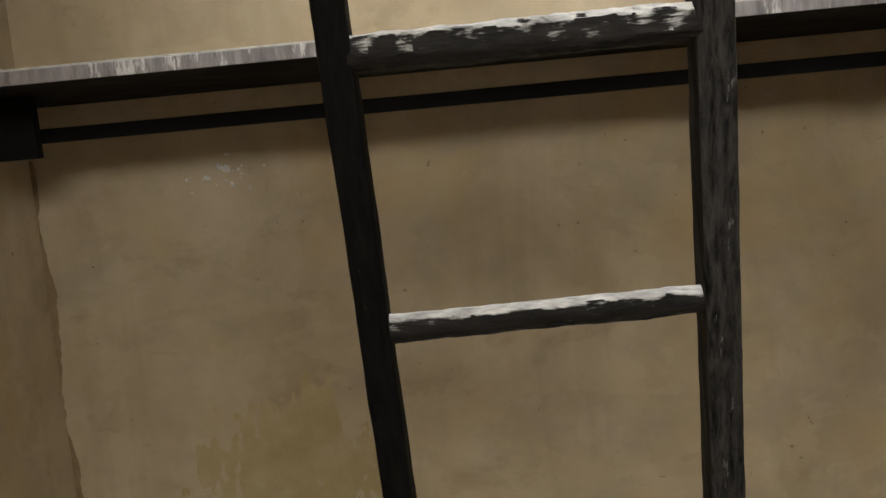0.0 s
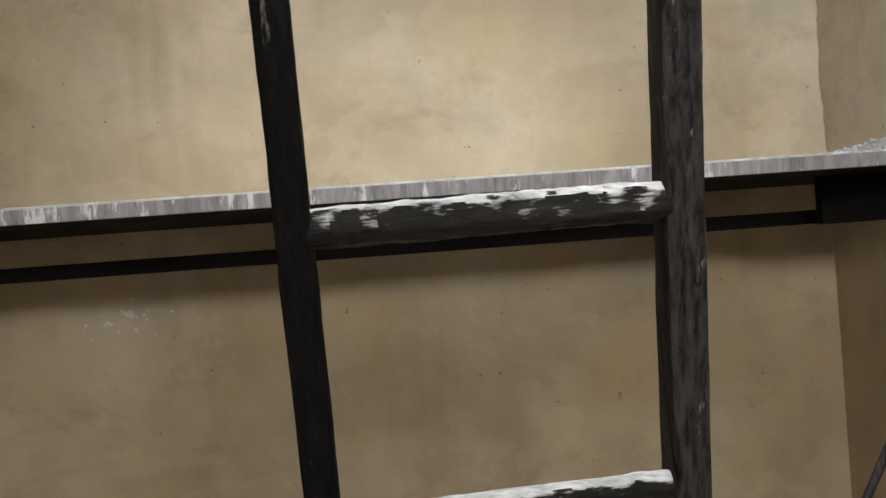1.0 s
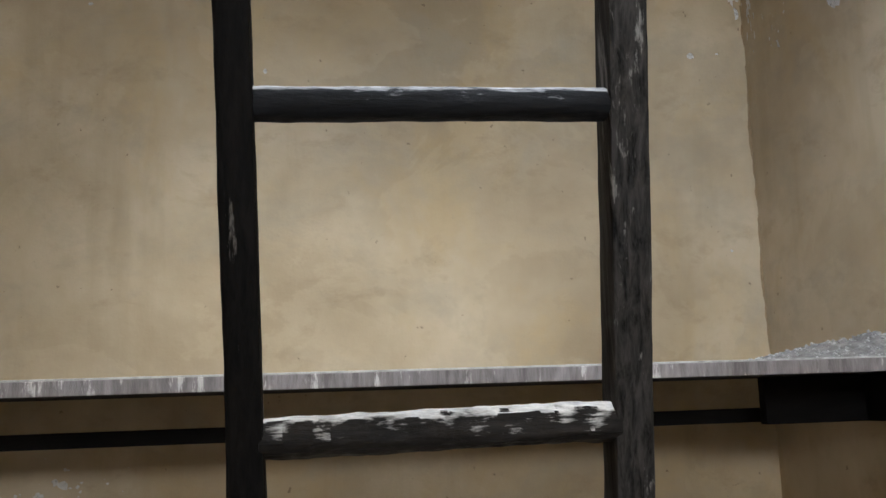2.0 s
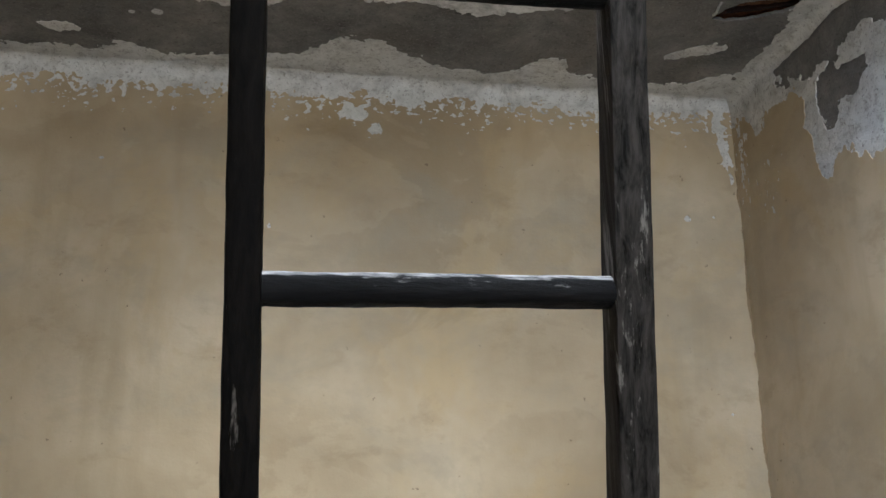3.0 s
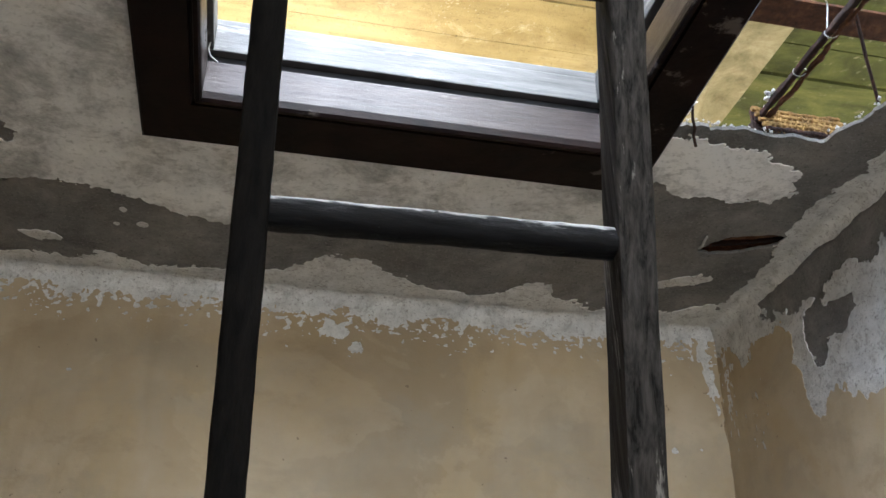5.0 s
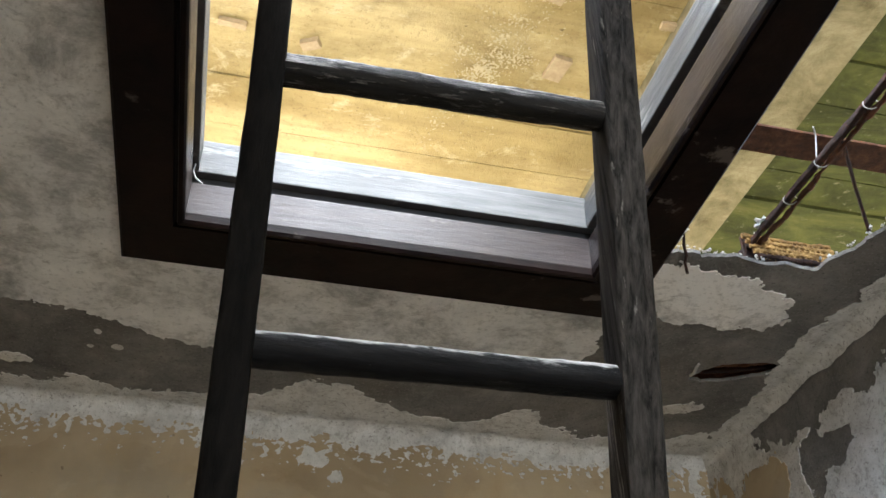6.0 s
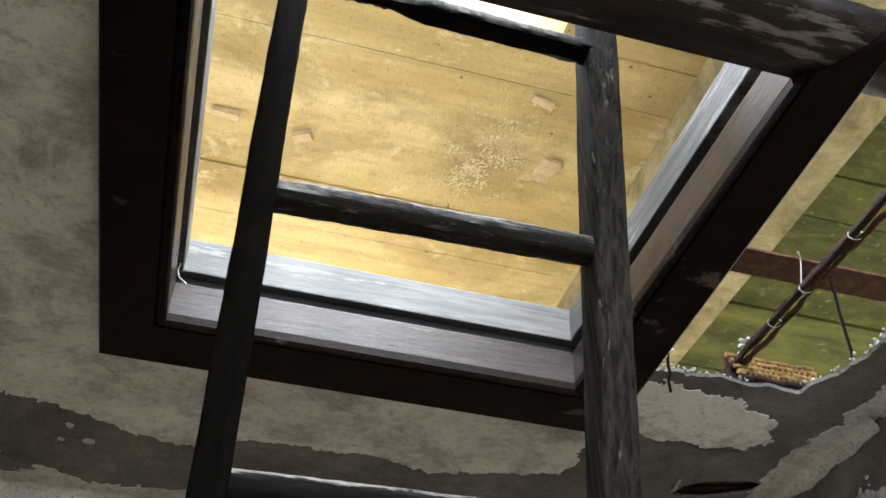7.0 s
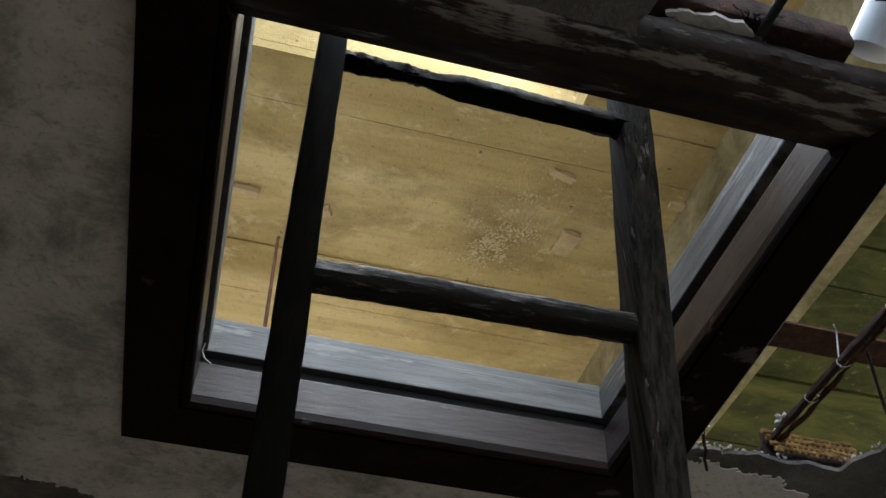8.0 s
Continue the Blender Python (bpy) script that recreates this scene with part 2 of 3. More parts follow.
M_GROOVE = simple("black_strap_and_gap_shade", (0.008, 0.007, 0.006), (0.02, 0.016, 0.014), 12)
M_SHELF = wood("greyed_shelf_board", (0.10, 0.085, 0.078), (0.24, 0.215, 0.205), (0.46, 0.43, 0.40), 0.05, (1, 0.2, 0.15), (0.5, 0.7), scale=60)
M_BEARER = wood("near_black_bearer_and_shade", (0.003, 0.0026, 0.0024), (0.008, 0.0065, 0.0055), (0.035, 0.03, 0.025), -0.03, (0.2, 0.2, 1), (0.6, 0.8), spec=0.08)
M_RUST = rust("brown_rust", (0.035, 0.015, 0.009), (0.10, 0.04, 0.02), (0.20, 0.085, 0.035))
M_LATH = rust("orange_rusty_lath", (0.06, 0.032, 0.012), (0.24, 0.14, 0.045), (0.42, 0.28, 0.10))
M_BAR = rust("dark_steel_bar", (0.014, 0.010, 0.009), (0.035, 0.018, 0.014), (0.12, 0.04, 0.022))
M_CRUMB = simple("white_plaster_crumbs", (0.26, 0.25, 0.23), (0.54, 0.525, 0.49), 50)
M_HEAP = simple("grey_plaster_rubble", (0.12, 0.115, 0.105), (0.30, 0.285, 0.26), 40, 0.9, 0.8)
M_WIRE = simple("pale_wire", (0.22, 0.205, 0.19), (0.42, 0.40, 0.37), 60, 0.5, 0.2)
M_FLOOR = simple("dusty_cement_floor", (0.34, 0.325, 0.295), (0.48, 0.46, 0.425), 6)
M_DECK = simple("pale_terrace_screed", (0.34, 0.31, 0.26), (0.52, 0.48, 0.41), 3)
M_GROUND = simple("dry_ground", (0.16, 0.14, 0.09), (0.26, 0.23, 0.16), 1.5)
M_PIPE = simple("white_plastic_pipe", (0.62, 0.63, 0.63), (0.75, 0.76, 0.76), 12, 0.45, 0.1)


# ---- building helpers ----
def mesh_of(name, verts, faces, material, smooth=False):
    me = bpy.data.meshes.new(name)
    me.from_pydata([tuple(v) for v in verts], [], faces)
    me.materials.append(material)
    me.validate()
    if smooth:
        me.polygons.foreach_set("use_smooth", [True] * len(me.polygons))
    me.update()
    return me


def piece(name, me, parent=None, label=""):
    ob = new(name, me)
    if parent is not None:
        ob.parent = parent
    if label:
        ob["label"] = label
    return ob


def part(name, bm, material, parent, label=""):
    me = bpy.data.meshes.new(name)
    bmesh.ops.recalc_face_normals(bm, faces=bm.faces)
    bm.to_mesh(me)
    bm.free()
    me.materials.append(material)
    return piece(name, me, parent, label)


def box(x0, x1, y0, y1, z0, z1, bevel=0.0):
    bm = bmesh.new()
    bmesh.ops.create_cube(bm, size=1)
    for v in bm.verts:
        v.co = Vector(((x0 + x1) / 2 + v.co.x * (x1 - x0), (y0 + y1) / 2 + v.co.y * (y1 - y0), (z0 + z1) / 2 + v.co.z * (z1 - z0)))
    if bevel:
        bmesh.ops.bevel(bm, geom=bm.edges[:], offset=bevel, segments=2, affect="EDGES", profile=0.6)
    return bm


def fbm(x, y, z=0.0, octaves=5):
    return noise.fractal(Vector((x, y, z)), 0.8, 2.0, octaves)


def hump(x, centre, width):
    return math.exp(-((x - centre) / width) ** 2)


def rounded(w, h, r, n=3):
    """A rounded rectangle, w by h, round the origin."""
    out = []
    for cx, cy, a0 in ((1, 1, 0), (-1, 1, 90), (-1, -1, 180), (1, -1, 270)):
        for k in range(n):
            a = radians(a0 + 90 * k / (n - 1))
            out.append((cx * (w / 2 - r) + r * math.cos(a), cy * (h / 2 - r) + r * math.sin(a)))
    return out


def sweep(name, a, b, profile, material, side=(1, 0, 0), steps=24, wear=0.0, freq=9.0, seed=0.0, sag=0.0, taper=None):
    """A bar from a to b with that profile, its surface made uneven by wear metres."""
    a, b = Vector(a), Vector(b)
    axis = (b - a).normalized()
    u = Vector(side)
    u = (u - axis * u.dot(axis)).normalized()
    w = axis.cross(u)
    verts, faces, k = [], [], len(profile)
    for i in range(steps + 1):
        s = i / steps
        c = a.lerp(b, s) - Vector((0, 0, sag * math.sin(math.pi * s)))
        f = taper(s) if taper else 1.0
        for p, q in profile:
            d = 0.0
            if wear:
                o = u * p + w * q
                run = s * (b - a).length
                d = wear * (0.6 * fbm(p * 60 + seed, q * 60, run * freq * 0.6, 5) + 0.4 * fbm(p * 160, q * 160 + seed, run * freq * 2.5, 3))
            ln = math.hypot(p, q) or 1.0
            verts.append(c + u * (p * f + d * p / ln) + w * (q * f + d * q / ln))
    for i in range(steps):
        for j in range(k):
            j2 = (j + 1) % k
            faces.append((i * k + j, i * k + j2, (i + 1) * k + j2, (i + 1) * k + j))
    faces.append(tuple(range(k - 1, -1, -1)))
    faces.append(tuple(steps * k + j for j in range(k)))
    me = mesh_of(name, verts, faces, material, True)
    bm = bmesh.new()
    bm.from_mesh(me)
    bmesh.ops.recalc_face_normals(bm, faces=bm.faces)
    for e in bm.edges:
        if len(e.link_faces) == 2 and e.calc_face_angle(0) > 0.6:
            e.smooth = False
    bm.to_mesh(me)
    bm.free()
    return me


def sheet(name, field, u0, u1, v0, v1, cell, place, thick, material, both=False, uneven=0.0):
    """The region where field(u, v) > 0 as a thin layer with ragged edges. place(u, v, h) lays it into the room, h away from the surface."""
    nu, nv = int(round((u1 - u0) / cell)), int(round((v1 - v0) / cell))
    du, dv = (u1 - u0) / nu, (v1 - v0) / nv
    f = [[field(u0 + i * du, v0 + j * dv) for j in range(nv + 1)] for i in range(nu + 1)]
    flat, index, faces = [], {}, []

    def node(i, j):
        key = (i, j)
        if key not in index:
            index[key] = len(flat)
            flat.append((u0 + i * du, v0 + j * dv))
        return index[key]

    def cross(p, q):
        key = (min(p, q), max(p, q))
        if key not in index:
            fa, fb = f[key[0][0]][key[0][1]], f[key[1][0]][key[1][1]]
            s = min(0.98, max(0.02, fa / (fa - fb)))
            index[key] = len(flat)
            flat.append((u0 + (key[0][0] + (key[1][0] - key[0][0]) * s) * du, v0 + (key[0][1] + (key[1][1] - key[0][1]) * s) * dv))
        return index[key]

    for i in range(nu):
        for j in range(nv):
            ring = ((i, j), (i + 1, j), (i + 1, j + 1), (i, j + 1))
            ins = [f[a][b] > 0 for a, b in ring]
            if not any(ins):
                continue
            poly = []
            for k in range(4):
                p, q = ring[k], ring[(k + 1) % 4]
                if ins[k]:
                    poly.append(node(*p))
                if ins[k] != ins[(k + 1) % 4]:
                    poly.append(cross(p, q))
            if len(poly) > 2:
                faces.append(tuple(poly))
    m = len(flat)
    edges = set()
    for p in faces:
        for k in range(len(p)):
            edges.add((p[k], p[(k + 1) % len(p)]))
    rim = [e for e in edges if (e[1], e[0]) not in edges]
    rimmed = {a for e in rim for a in e}
    verts = []
    for k, (u, v) in enumerate(flat):
        lift = uneven * fbm(u * 14, v * 14, 3.1, 4) if uneven else 0.0
        verts.append(place(u, v, thick + lift))
    base = [place(u, v, 0.0) for u, v in flat]
    out = list(faces)
    out += [(b, a, a + m, b + m) for a, b in rim]
    if both:
        out += [tuple(k + m for k in reversed(p)) for p in faces]
    me = mesh_of(name, verts + base, out, material)
    return me


def thing(name, label, category, group="", at=(0, 0, 0)):
    ob = new(name)
    ob.empty_display_size = 0.1
    return tagged(ob, label, category, group)


def setting(name, bm, material, label, category):
    ob = part(name, bm, material, None)
    return tagged(ob, label, category, "", "structure")


# ---- ground, floor and walls ----
setting("ground", box(-400, 400, -400, 400, -0.45, -0.25), M_GROUND, "dry bare ground round the building", "ground")
setting("floor", box(XL - 0.2, XR + 0.2, YF - 0.2, YB + 0.2, -0.15, 0.0), M_FLOOR, "dusty grey cement floor of the small room", "floor")
wall_back = setting("wall_back", box(XL - 0.2, XR + 0.2, YB, YB + 0.2, 0.0, ZC + 0.05), M_PRIMER, "plastered back wall with ochre limewash flaking along the top", "wall")
wall_right = setting("wall_right", box(XR, XR + 0.2, YF - 0.2, YB - 0.0005, 0.0, ZC + 0.05), M_CEMENT, "side wall with peeling ochre paint and bare dark cement", "wall")
wall_left = setting("wall_left", box(XL - 0.2, XL, YF - 0.2, YB - 0.0005, 0.0, ZC + 0.05), M_PAINT, "ochre limewashed side wall beside the shelf", "wall")
bm = box(XL, WIN_X0, YF - 0.2, YF, 0.0, ZC)
for dims in ((WIN_X1, XR, YF - 0.2, YF, 0.0, ZC), (WIN_X0, WIN_X1, YF - 0.2, YF, 0.0, WIN_Z0), (WIN_X0, WIN_X1, YF - 0.2, YF, WIN_Z1, ZC)):
    b2 = box(*dims)
    tmp = bpy.data.meshes.new("tmp")
    b2.to_mesh(tmp)
    bm.from_mesh(tmp)
    b2.free()
    bpy.data.meshes.remove(tmp)
setting("wall_front", bm, M_PAINT, "ochre wall with a high unglazed window behind the camera", "wall")


def back_paint(x, z):
    edge = 2.822 + 0.032 * hump(x, -0.47, 0.045) - 0.02 * hump(x, -0.36, 0.06) - 0.012 * hump(x, -0.62, 0.05) + 0.01 * hump(x, 0.02, 0.06) + 0.030 * fbm(x * 9, z * 9, 1.0) + 0.026 * fbm(x * 60, z * 50, 2.0)
    f = edge - z
    near = math.exp(-max(0.0, edge - z) / 0.058)
    f = min(f, 0.035 - 0.165 * near * max(0.0, fbm(x * 55, z * 75, 5.0) + 0.12))
    d = 0.030 - math.hypot((x + 0.49) * 0.75, z - 2.772) + 0.02 * fbm(x * 38, z * 38, 7.0)
    d = max(d, 0.016 - math.hypot(x + 0.43, z - 2.725) + 0.016 * fbm(x * 50, z * 50, 7.5))
    d = max(d, 0.010 - math.hypot(x - 0.437, z - 2.512) + 0.008 * fbm(x * 60, z * 60, 8.0), 0.005 - math.hypot(x - 0.514, z - 2.518))
    d = max(d, 0.014 - abs(x - 0.562 - 0.12 * (2.74 - z)) + 0.02 * fbm(x * 40, z * 22, 9.0) - 0.25 * max(0, 2.68 - z))
    d = max(d, 0.010 - math.hypot((x + 1.151) * 0.6, z - 1.448) + 0.012 * fbm(x * 55, z * 55, 4.0))
    d = max(d, fbm(x * 21, z * 21, 12.0) - 1.05) if z > 1.7 else d
    return min(f, -d)


def right_paint(y, z):
    step = 1 / (1 + math.exp((y - 1.215 - 0.035 * fbm(z * 12, 2.0, 27.0)) / 0.012))
    edge = 2.755 - 0.295 * step + 0.05 * hump(y, 1.55, 0.05) + 0.05 * hump(y, 1.10, 0.06) * step - 0.06 * hump(y, 1.46, 0.03) + 0.03 * fbm(y * 10, z * 10, 21.0) + 0.012 * fbm(y * 50, z * 24, 22.0)
    f = edge - z
    near = math.exp(-max(0.0, edge - z) / 0.05)
    d = fbm(y * 30, z * 16, 23.0) * near * 0.06 - 0.028
    d = max(d, 0.06 * fbm(y * 42, z * 26, 24.0) - 0.03 - 0.6 * math.hypot((y - 1.42) * 0.8, (z - 2.63) * 0.45))
    d = max(d, 0.05 * fbm(y * 75, z * 30, 25.0) - 0.010 - 0.35 * math.hypot((y - 1.43) * 0.9, (z - 2.56) * 0.5))
    d = max(d, 0.05 * fbm(y * 70, z * 28, 26.0) + 0.004 - 0.6 * abs(y - 1.56) - 0.25 * max(0.0, 2.62 - z))
    return min(f, -d)


def right_primer(y, z):
    w = 0.022 * fbm(y * 11, z * 11, 31.0) + 0.01 * fbm(y * 40, z * 40, 32.0) + 0.005 * fbm(y * 110, z * 110, 37.0, 3)
    d = 0.085 - math.hypot((y - 1.02) * 0.27, z - 2.815)
    d = max(d, 0.045 - math.hypot(y - 1.125, (z - 2.675) * 0.42), 0.04 - math.hypot((y - 1.03) * 0.8, z - 2.665))
    d = max(d, 0.10 - math.hypot((y - 0.45) * 0.25, z - 2.80))
    d = min(d, math.hypot((y - 1.0) * 0.55, z - 2.725) - 0.036)
    return -(d + w)


on_back = lambda u, v, h: (u, YB - h, v)
on_right = lambda u, v, h: (XR - h, u, v)
on_ceiling = lambda u, v, h: (u, v, ZC - h)
piece("paint_layer", sheet("paint_layer", back_paint, XL, XR, 2.62, ZC, 0.0036, on_back, 0.0018, M_PAINT), wall_back, "flaking ochre limewash")
piece("paint_layer", sheet("paint_layer", back_paint, XL, XR, 2.35, 2.62, 0.006, on_back, 0.0018, M_PAINT), wall_back, "flaking ochre limewash")
piece("paint_layer", sheet("paint_layer", back_paint, XL, XR, 0.0, 2.35, 0.0125, on_back, 0.0018, M_PAINT), wall_back, "ochre limewash with stains and specks")
piece("stain", sheet("stain", lambda x, z: 0.11 - math.hypot((x + 1.06) * 0.5, (z - 0.62) * 0.5) + 0.07 * fbm(x * 16, z * 4, 15.0) + 0.04 * fbm(x * 30, z * 12, 16.0), -1.45, -0.6, 0.25, 0.95, 0.008, on_back, 0.0023, simple("yellow_ochre_stain", (0.37, 0.28, 0.13), (0.47, 0.38, 0.22), 9, 0.9, 0.3)), wall_back, "yellow ochre stain running down")
# corner strips: brown dirt, with the corner's shading in the same colour
M_DIRT_SHADE = simple("brown_corner_dirt_shade", (0.19, 0.13, 0.07), (0.30, 0.215, 0.12), 20, 0.95, 0.4)
piece("white_flecks", sheet("white_flecks", lambda x, z: 0.05 * fbm(x * 55, z * 55, 4.0) - 0.012 - 0.35 * math.hypot((x + 1.16) * 0.55, z - 1.445), -1.35, -0.98, 1.36, 1.53, 0.004, on_back, 0.0024, M_PRIMER), wall_back, "cluster of small white chips")
piece("corner_dirt_shade", sheet("corner_dirt_shade", lambda x, z: 0.003 + 0.010 * fbm(3.0, z * 5, 33.0) + 0.002 * fbm(x * 60, z * 30, 34.0) - (XR - 0.006 - x), XR - 0.04, XR - 0.005, ZS + 0.03, 2.66, 0.004, on_back, 0.0024, M_DIRT_SHADE), wall_back, "brown dirt with painted shading along the corner")
piece("corner_dirt_shade", sheet("corner_dirt_shade", lambda x, z: 0.012 + 0.022 * fbm(5.0, z * 4, 35.0) + 0.003 * fbm(x * 50, z * 20, 36.0) - (x - XL), XL, XL + 0.06, 0.3, ZS - 0.13, 0.005, on_back, 0.0024, M_DIRT_SHADE), wall_back, "brown dirt with painted shading along the corner")
piece("primer_layer", sheet("primer_layer", right_primer, 0.6, YB, 2.35, ZC, 0.0045, on_right, 0.003, M_PRIMER), wall_right, "white primer plaster")
piece("primer_layer", mesh_of("primer_layer", [on_right(YF, 0, 0.003), on_right(YB, 0, 0.003), on_right(YB, 2.35, 0.003), on_right(0.6, 2.35, 0.003), on_right(YF, 2.35, 0.003), on_right(0.6, ZC, 0.003), on_right(YF, ZC, 0.003)], [(0, 1, 2, 3, 4), (4, 3, 5, 6)], M_PRIMER), wall_right, "white primer plaster")
piece("paint_layer", sheet("paint_layer", right_paint, 0.6, YB - 0.001, 2.35, ZC, 0.0045, on_right, 0.0046, M_PAINT), wall_right, "peeling ochre paint")
piece("paint_layer", mesh_of("paint_layer", [on_right(YF, 0, 0.0046), on_right(YB - 0.001, 0, 0.0046), on_right(YB - 0.001, 2.35, 0.0046), on_right(0.6, 2.35, 0.0046), on_right(YF, 2.35, 0.0046), on_right(0.6, 2.45, 0.0046), on_right(YF, 2.45, 0.0046)], [(0, 1, 2, 3, 4), (4, 3, 5, 6)], M_PAINT), wall_right, "ochre paint")


# ---- ceiling, broken open beside the hatch ----
def ceiling_field(x, y):
    hatch = max(HX0 - 0.03 - x, x - HX1 - 0.03, HY0 - 0.03 - y, y - HY1 - 0.03)
    w = 0.014 * fbm(x * 16, y * 16, 41.0) + 0.006 * fbm(x * 60, y * 60, 42.0)
    edge_x = 0.455 + 0.10 * max(0.0, 0.45 - y) - 0.05 * hump(y, 0.69, 0.09)
    gap = max(0.03 - x, x - edge_x, y - 0.690, -0.42 - y)
    gap2 = max(-0.36 - x, x - 0.2, y + 0.10, -0.42 - y)
    dx, dy = x - 0.44, y - 1.115
    gap3 = math.hypot((dx - 0.5 * dy) * 0.36, (dy + 0.55 * dx) * 0.95) - 0.042
    return min(hatch, min(gap, gap2) + w, gap3 + 0.6 * w)


ceiling = tagged(piece("ceiling", sheet("ceiling", ceiling_field, XL - 0.1, XR + 0.1, YF - 0.1, YB + 0.1, 0.009, lambda u, v, h: (u, v, ZC + 0.008 - h), 0.008, M_CEMENT, True)), "bare cement ceiling broken open beside the hatch", "ceiling", "", "structure")


def skim_field(x, y):
    edge = 1.200 + 0.085 * hump(x, -0.80, 0.12) - 0.045 * hump(x, -1.15, 0.10) + 0.035 * hump(x, -0.25, 0.08) - 0.05 * hump(x, 0.06, 0.06) + 0.022 * fbm(x * 8, y * 8, 51.0) + 0.010 * fbm(x * 40, y * 40, 52.0) + 0.006 * fbm(x * 120, y * 120, 57.0, 3)
    f = min(edge - y, 0.085 - x + 0.03 * fbm(x * 9, y * 9, 53.0))
    hole = 0.05 - math.hypot((x + 1.28) * 0.6, y - 0.99) + 0.02 * fbm(x * 20, y * 20, 54.0)
    f = min(f, -hole)
    tilt = (y - 0.84) - 0.12 * (x - 0.25)
    isle = 0.078 - math.hypot((x - 0.22) * 0.36, tilt * 0.78) + 0.020 * fbm(x * 12, y * 12, 55.0) + 0.010 * fbm(x * 45, y * 45, 56.0) + 0.006 * fbm(x * 120, y * 120, 58.0, 3)
    f = max(f, min(isle, y - 0.70))
    outside = max(CX0 + 0.01 - x, x - CX1 + 0.01, CY0 + 0.01 - y, y - CY1 + 0.01)
    return min(f, outside)


def strip_field(x, y):
    """The white strip of primer that runs over from the walls on to the ceiling."""
    edge = 1.520 - 0.135 * hump(x, -0.49, 0.17) - 0.10 * hump(x, 0.02, 0.075) - 0.035 * hump(x, -1.07, 0.05) - 0.07 * hump(x, 0.52, 0.07) + 0.03 * fbm(x * 10, y * 10, 61.0) + 0.014 * fbm(x * 45, y * 45, 62.0) + 0.007 * fbm(x * 120, y * 120, 69.0, 3)
    f = y - edge
    side = x - (0.545 - 0.03 * hump(y, 0.95, 0.2) + 0.02 * fbm(x * 12, y * 12, 63.0) + 0.01 * fbm(x * 40, y * 40, 64.0))
    f = max(f, min(side, y - 0.55))
    chip = 0.030 - math.hypot((x - 0.385) * 0.42 , (y - 1.325) + 0.5 * (x - 0.385)) + 0.012 * fbm(x * 30, y * 30, 65.0)
    f = max(f, chip)
    dot = max(0.013 - math.hypot(x + 0.971, y - 1.325), 0.010 - math.hypot(x + 1.011, y - 1.262), 0.007 - math.hypot(x + 1.03, y - 1.33)) + 0.005 * fbm(x * 70, y * 70, 66.0)
    streak = 0.022 - math.hypot((x + 1.21) * 0.5, (y - 1.425)) + 0.012 * fbm(x * 40, y * 40, 67.0)
    return max(f, dot, streak, fbm(x * 26, y * 26, 68.0) - 1.12 if y > 1.22 else -1)


# the same skim in paler tones: brighter light on this patch put into colour
M_SKIM_LIT = skim_material("lit_ceiling_skim", 1.25)
piece("skim_layer", sheet("skim_layer", skim_field, XL, 0.09, 0.62, 1.40, 0.0045, on_ceiling, 0.0022, M_SKIM, uneven=0.0006), ceiling, "blotchy grey skim coat")
piece("skim_layer", sheet("skim_layer", skim_field, 0.09, 0.60, 0.62, 1.40, 0.0045, on_ceiling, 0.0022, M_SKIM_LIT, uneven=0.0006), ceiling, "patch of skim coat, painted paler for the light on it")
piece("skim_layer", sheet("skim_layer", skim_field, XL, CX0 + 0.02, YF, 0.62, 0.03, on_ceiling, 0.0035, M_SKIM), ceiling, "blotchy grey skim coat")
piece("primer_layer", sheet("primer_layer", strip_field, XL, XR, 0.55, YB, 0.0045, on_ceiling, 0.0018, M_PRIMER, uneven=0.0006), ceiling, "ragged strip of white primer")


def cove(name, place, u0, u1, r, seed):
    """A hand-rubbed concave fillet of plaster between a wall and the ceiling."""
    verts, faces, n, k = [], [], int((u1 - u0) / 0.012), 7
    for i in range(n + 1):
        u = u0 + (u1 - u0) * i / n
        rr = r * (1.0 + 0.45 * fbm(u * 7, seed, 3.0) + 0.15 * fbm(u * 30, seed, 5.0))
        for j in range(k):
            a = math.pi / 2 * j / (k - 1)
            verts.append(place(u, rr * (1 - math.cos(a)) + 0.001, rr * (1 - math.sin(a)) + 0.001))
    for i in range(n):
        for j in range(k - 1):
            a = i * k + j
            faces.append((a, a + 1, a + k + 1, a + k))
    return mesh_of(name, verts, faces, M_PRIMER, True)


piece("cove", cove("cove", lambda u, a, b: (u, YB - a - 0.0025, ZC - b - 0.003), XL, XR - 0.004, 0.034, 3.0), ceiling, "rubbed white plaster cove")
piece("cove", cove("cove", lambda u, a, b: (XR - a - 0.0052, u, ZC - b - 0.003), 0.72, YB - 0.004, 0.030, 9.0), ceiling, "rubbed white plaster cove")

# ---- hatch frame ----
hatch = thing("ceiling_hatch", "dark wooden hatch frame set in the ceiling, open to the sky", "hatch")


def ring(name, x0, x1, y0, y1, wide, z0, z1, material, label, bevel=0.003, sides=("left", "right", "far", "near")):
    """Four boards round the opening x0..x1, y0..y1, butted at the corners."""
    wl_, wr_, wf_, wn_ = wide
    dims = {"left": (x0 - wl_, x0, y0, y1), "right": (x1, x1 + wr_, y0, y1), "far": (x0 - wl_, x1 + wr_, y1, y1 + wf_), "near": (x0 - wl_, x1 + wr_, y0 - wn_, y0)}
    for s in sides:
        part(name, box(*dims[s], z0, z1, bevel), material, hatch, label)


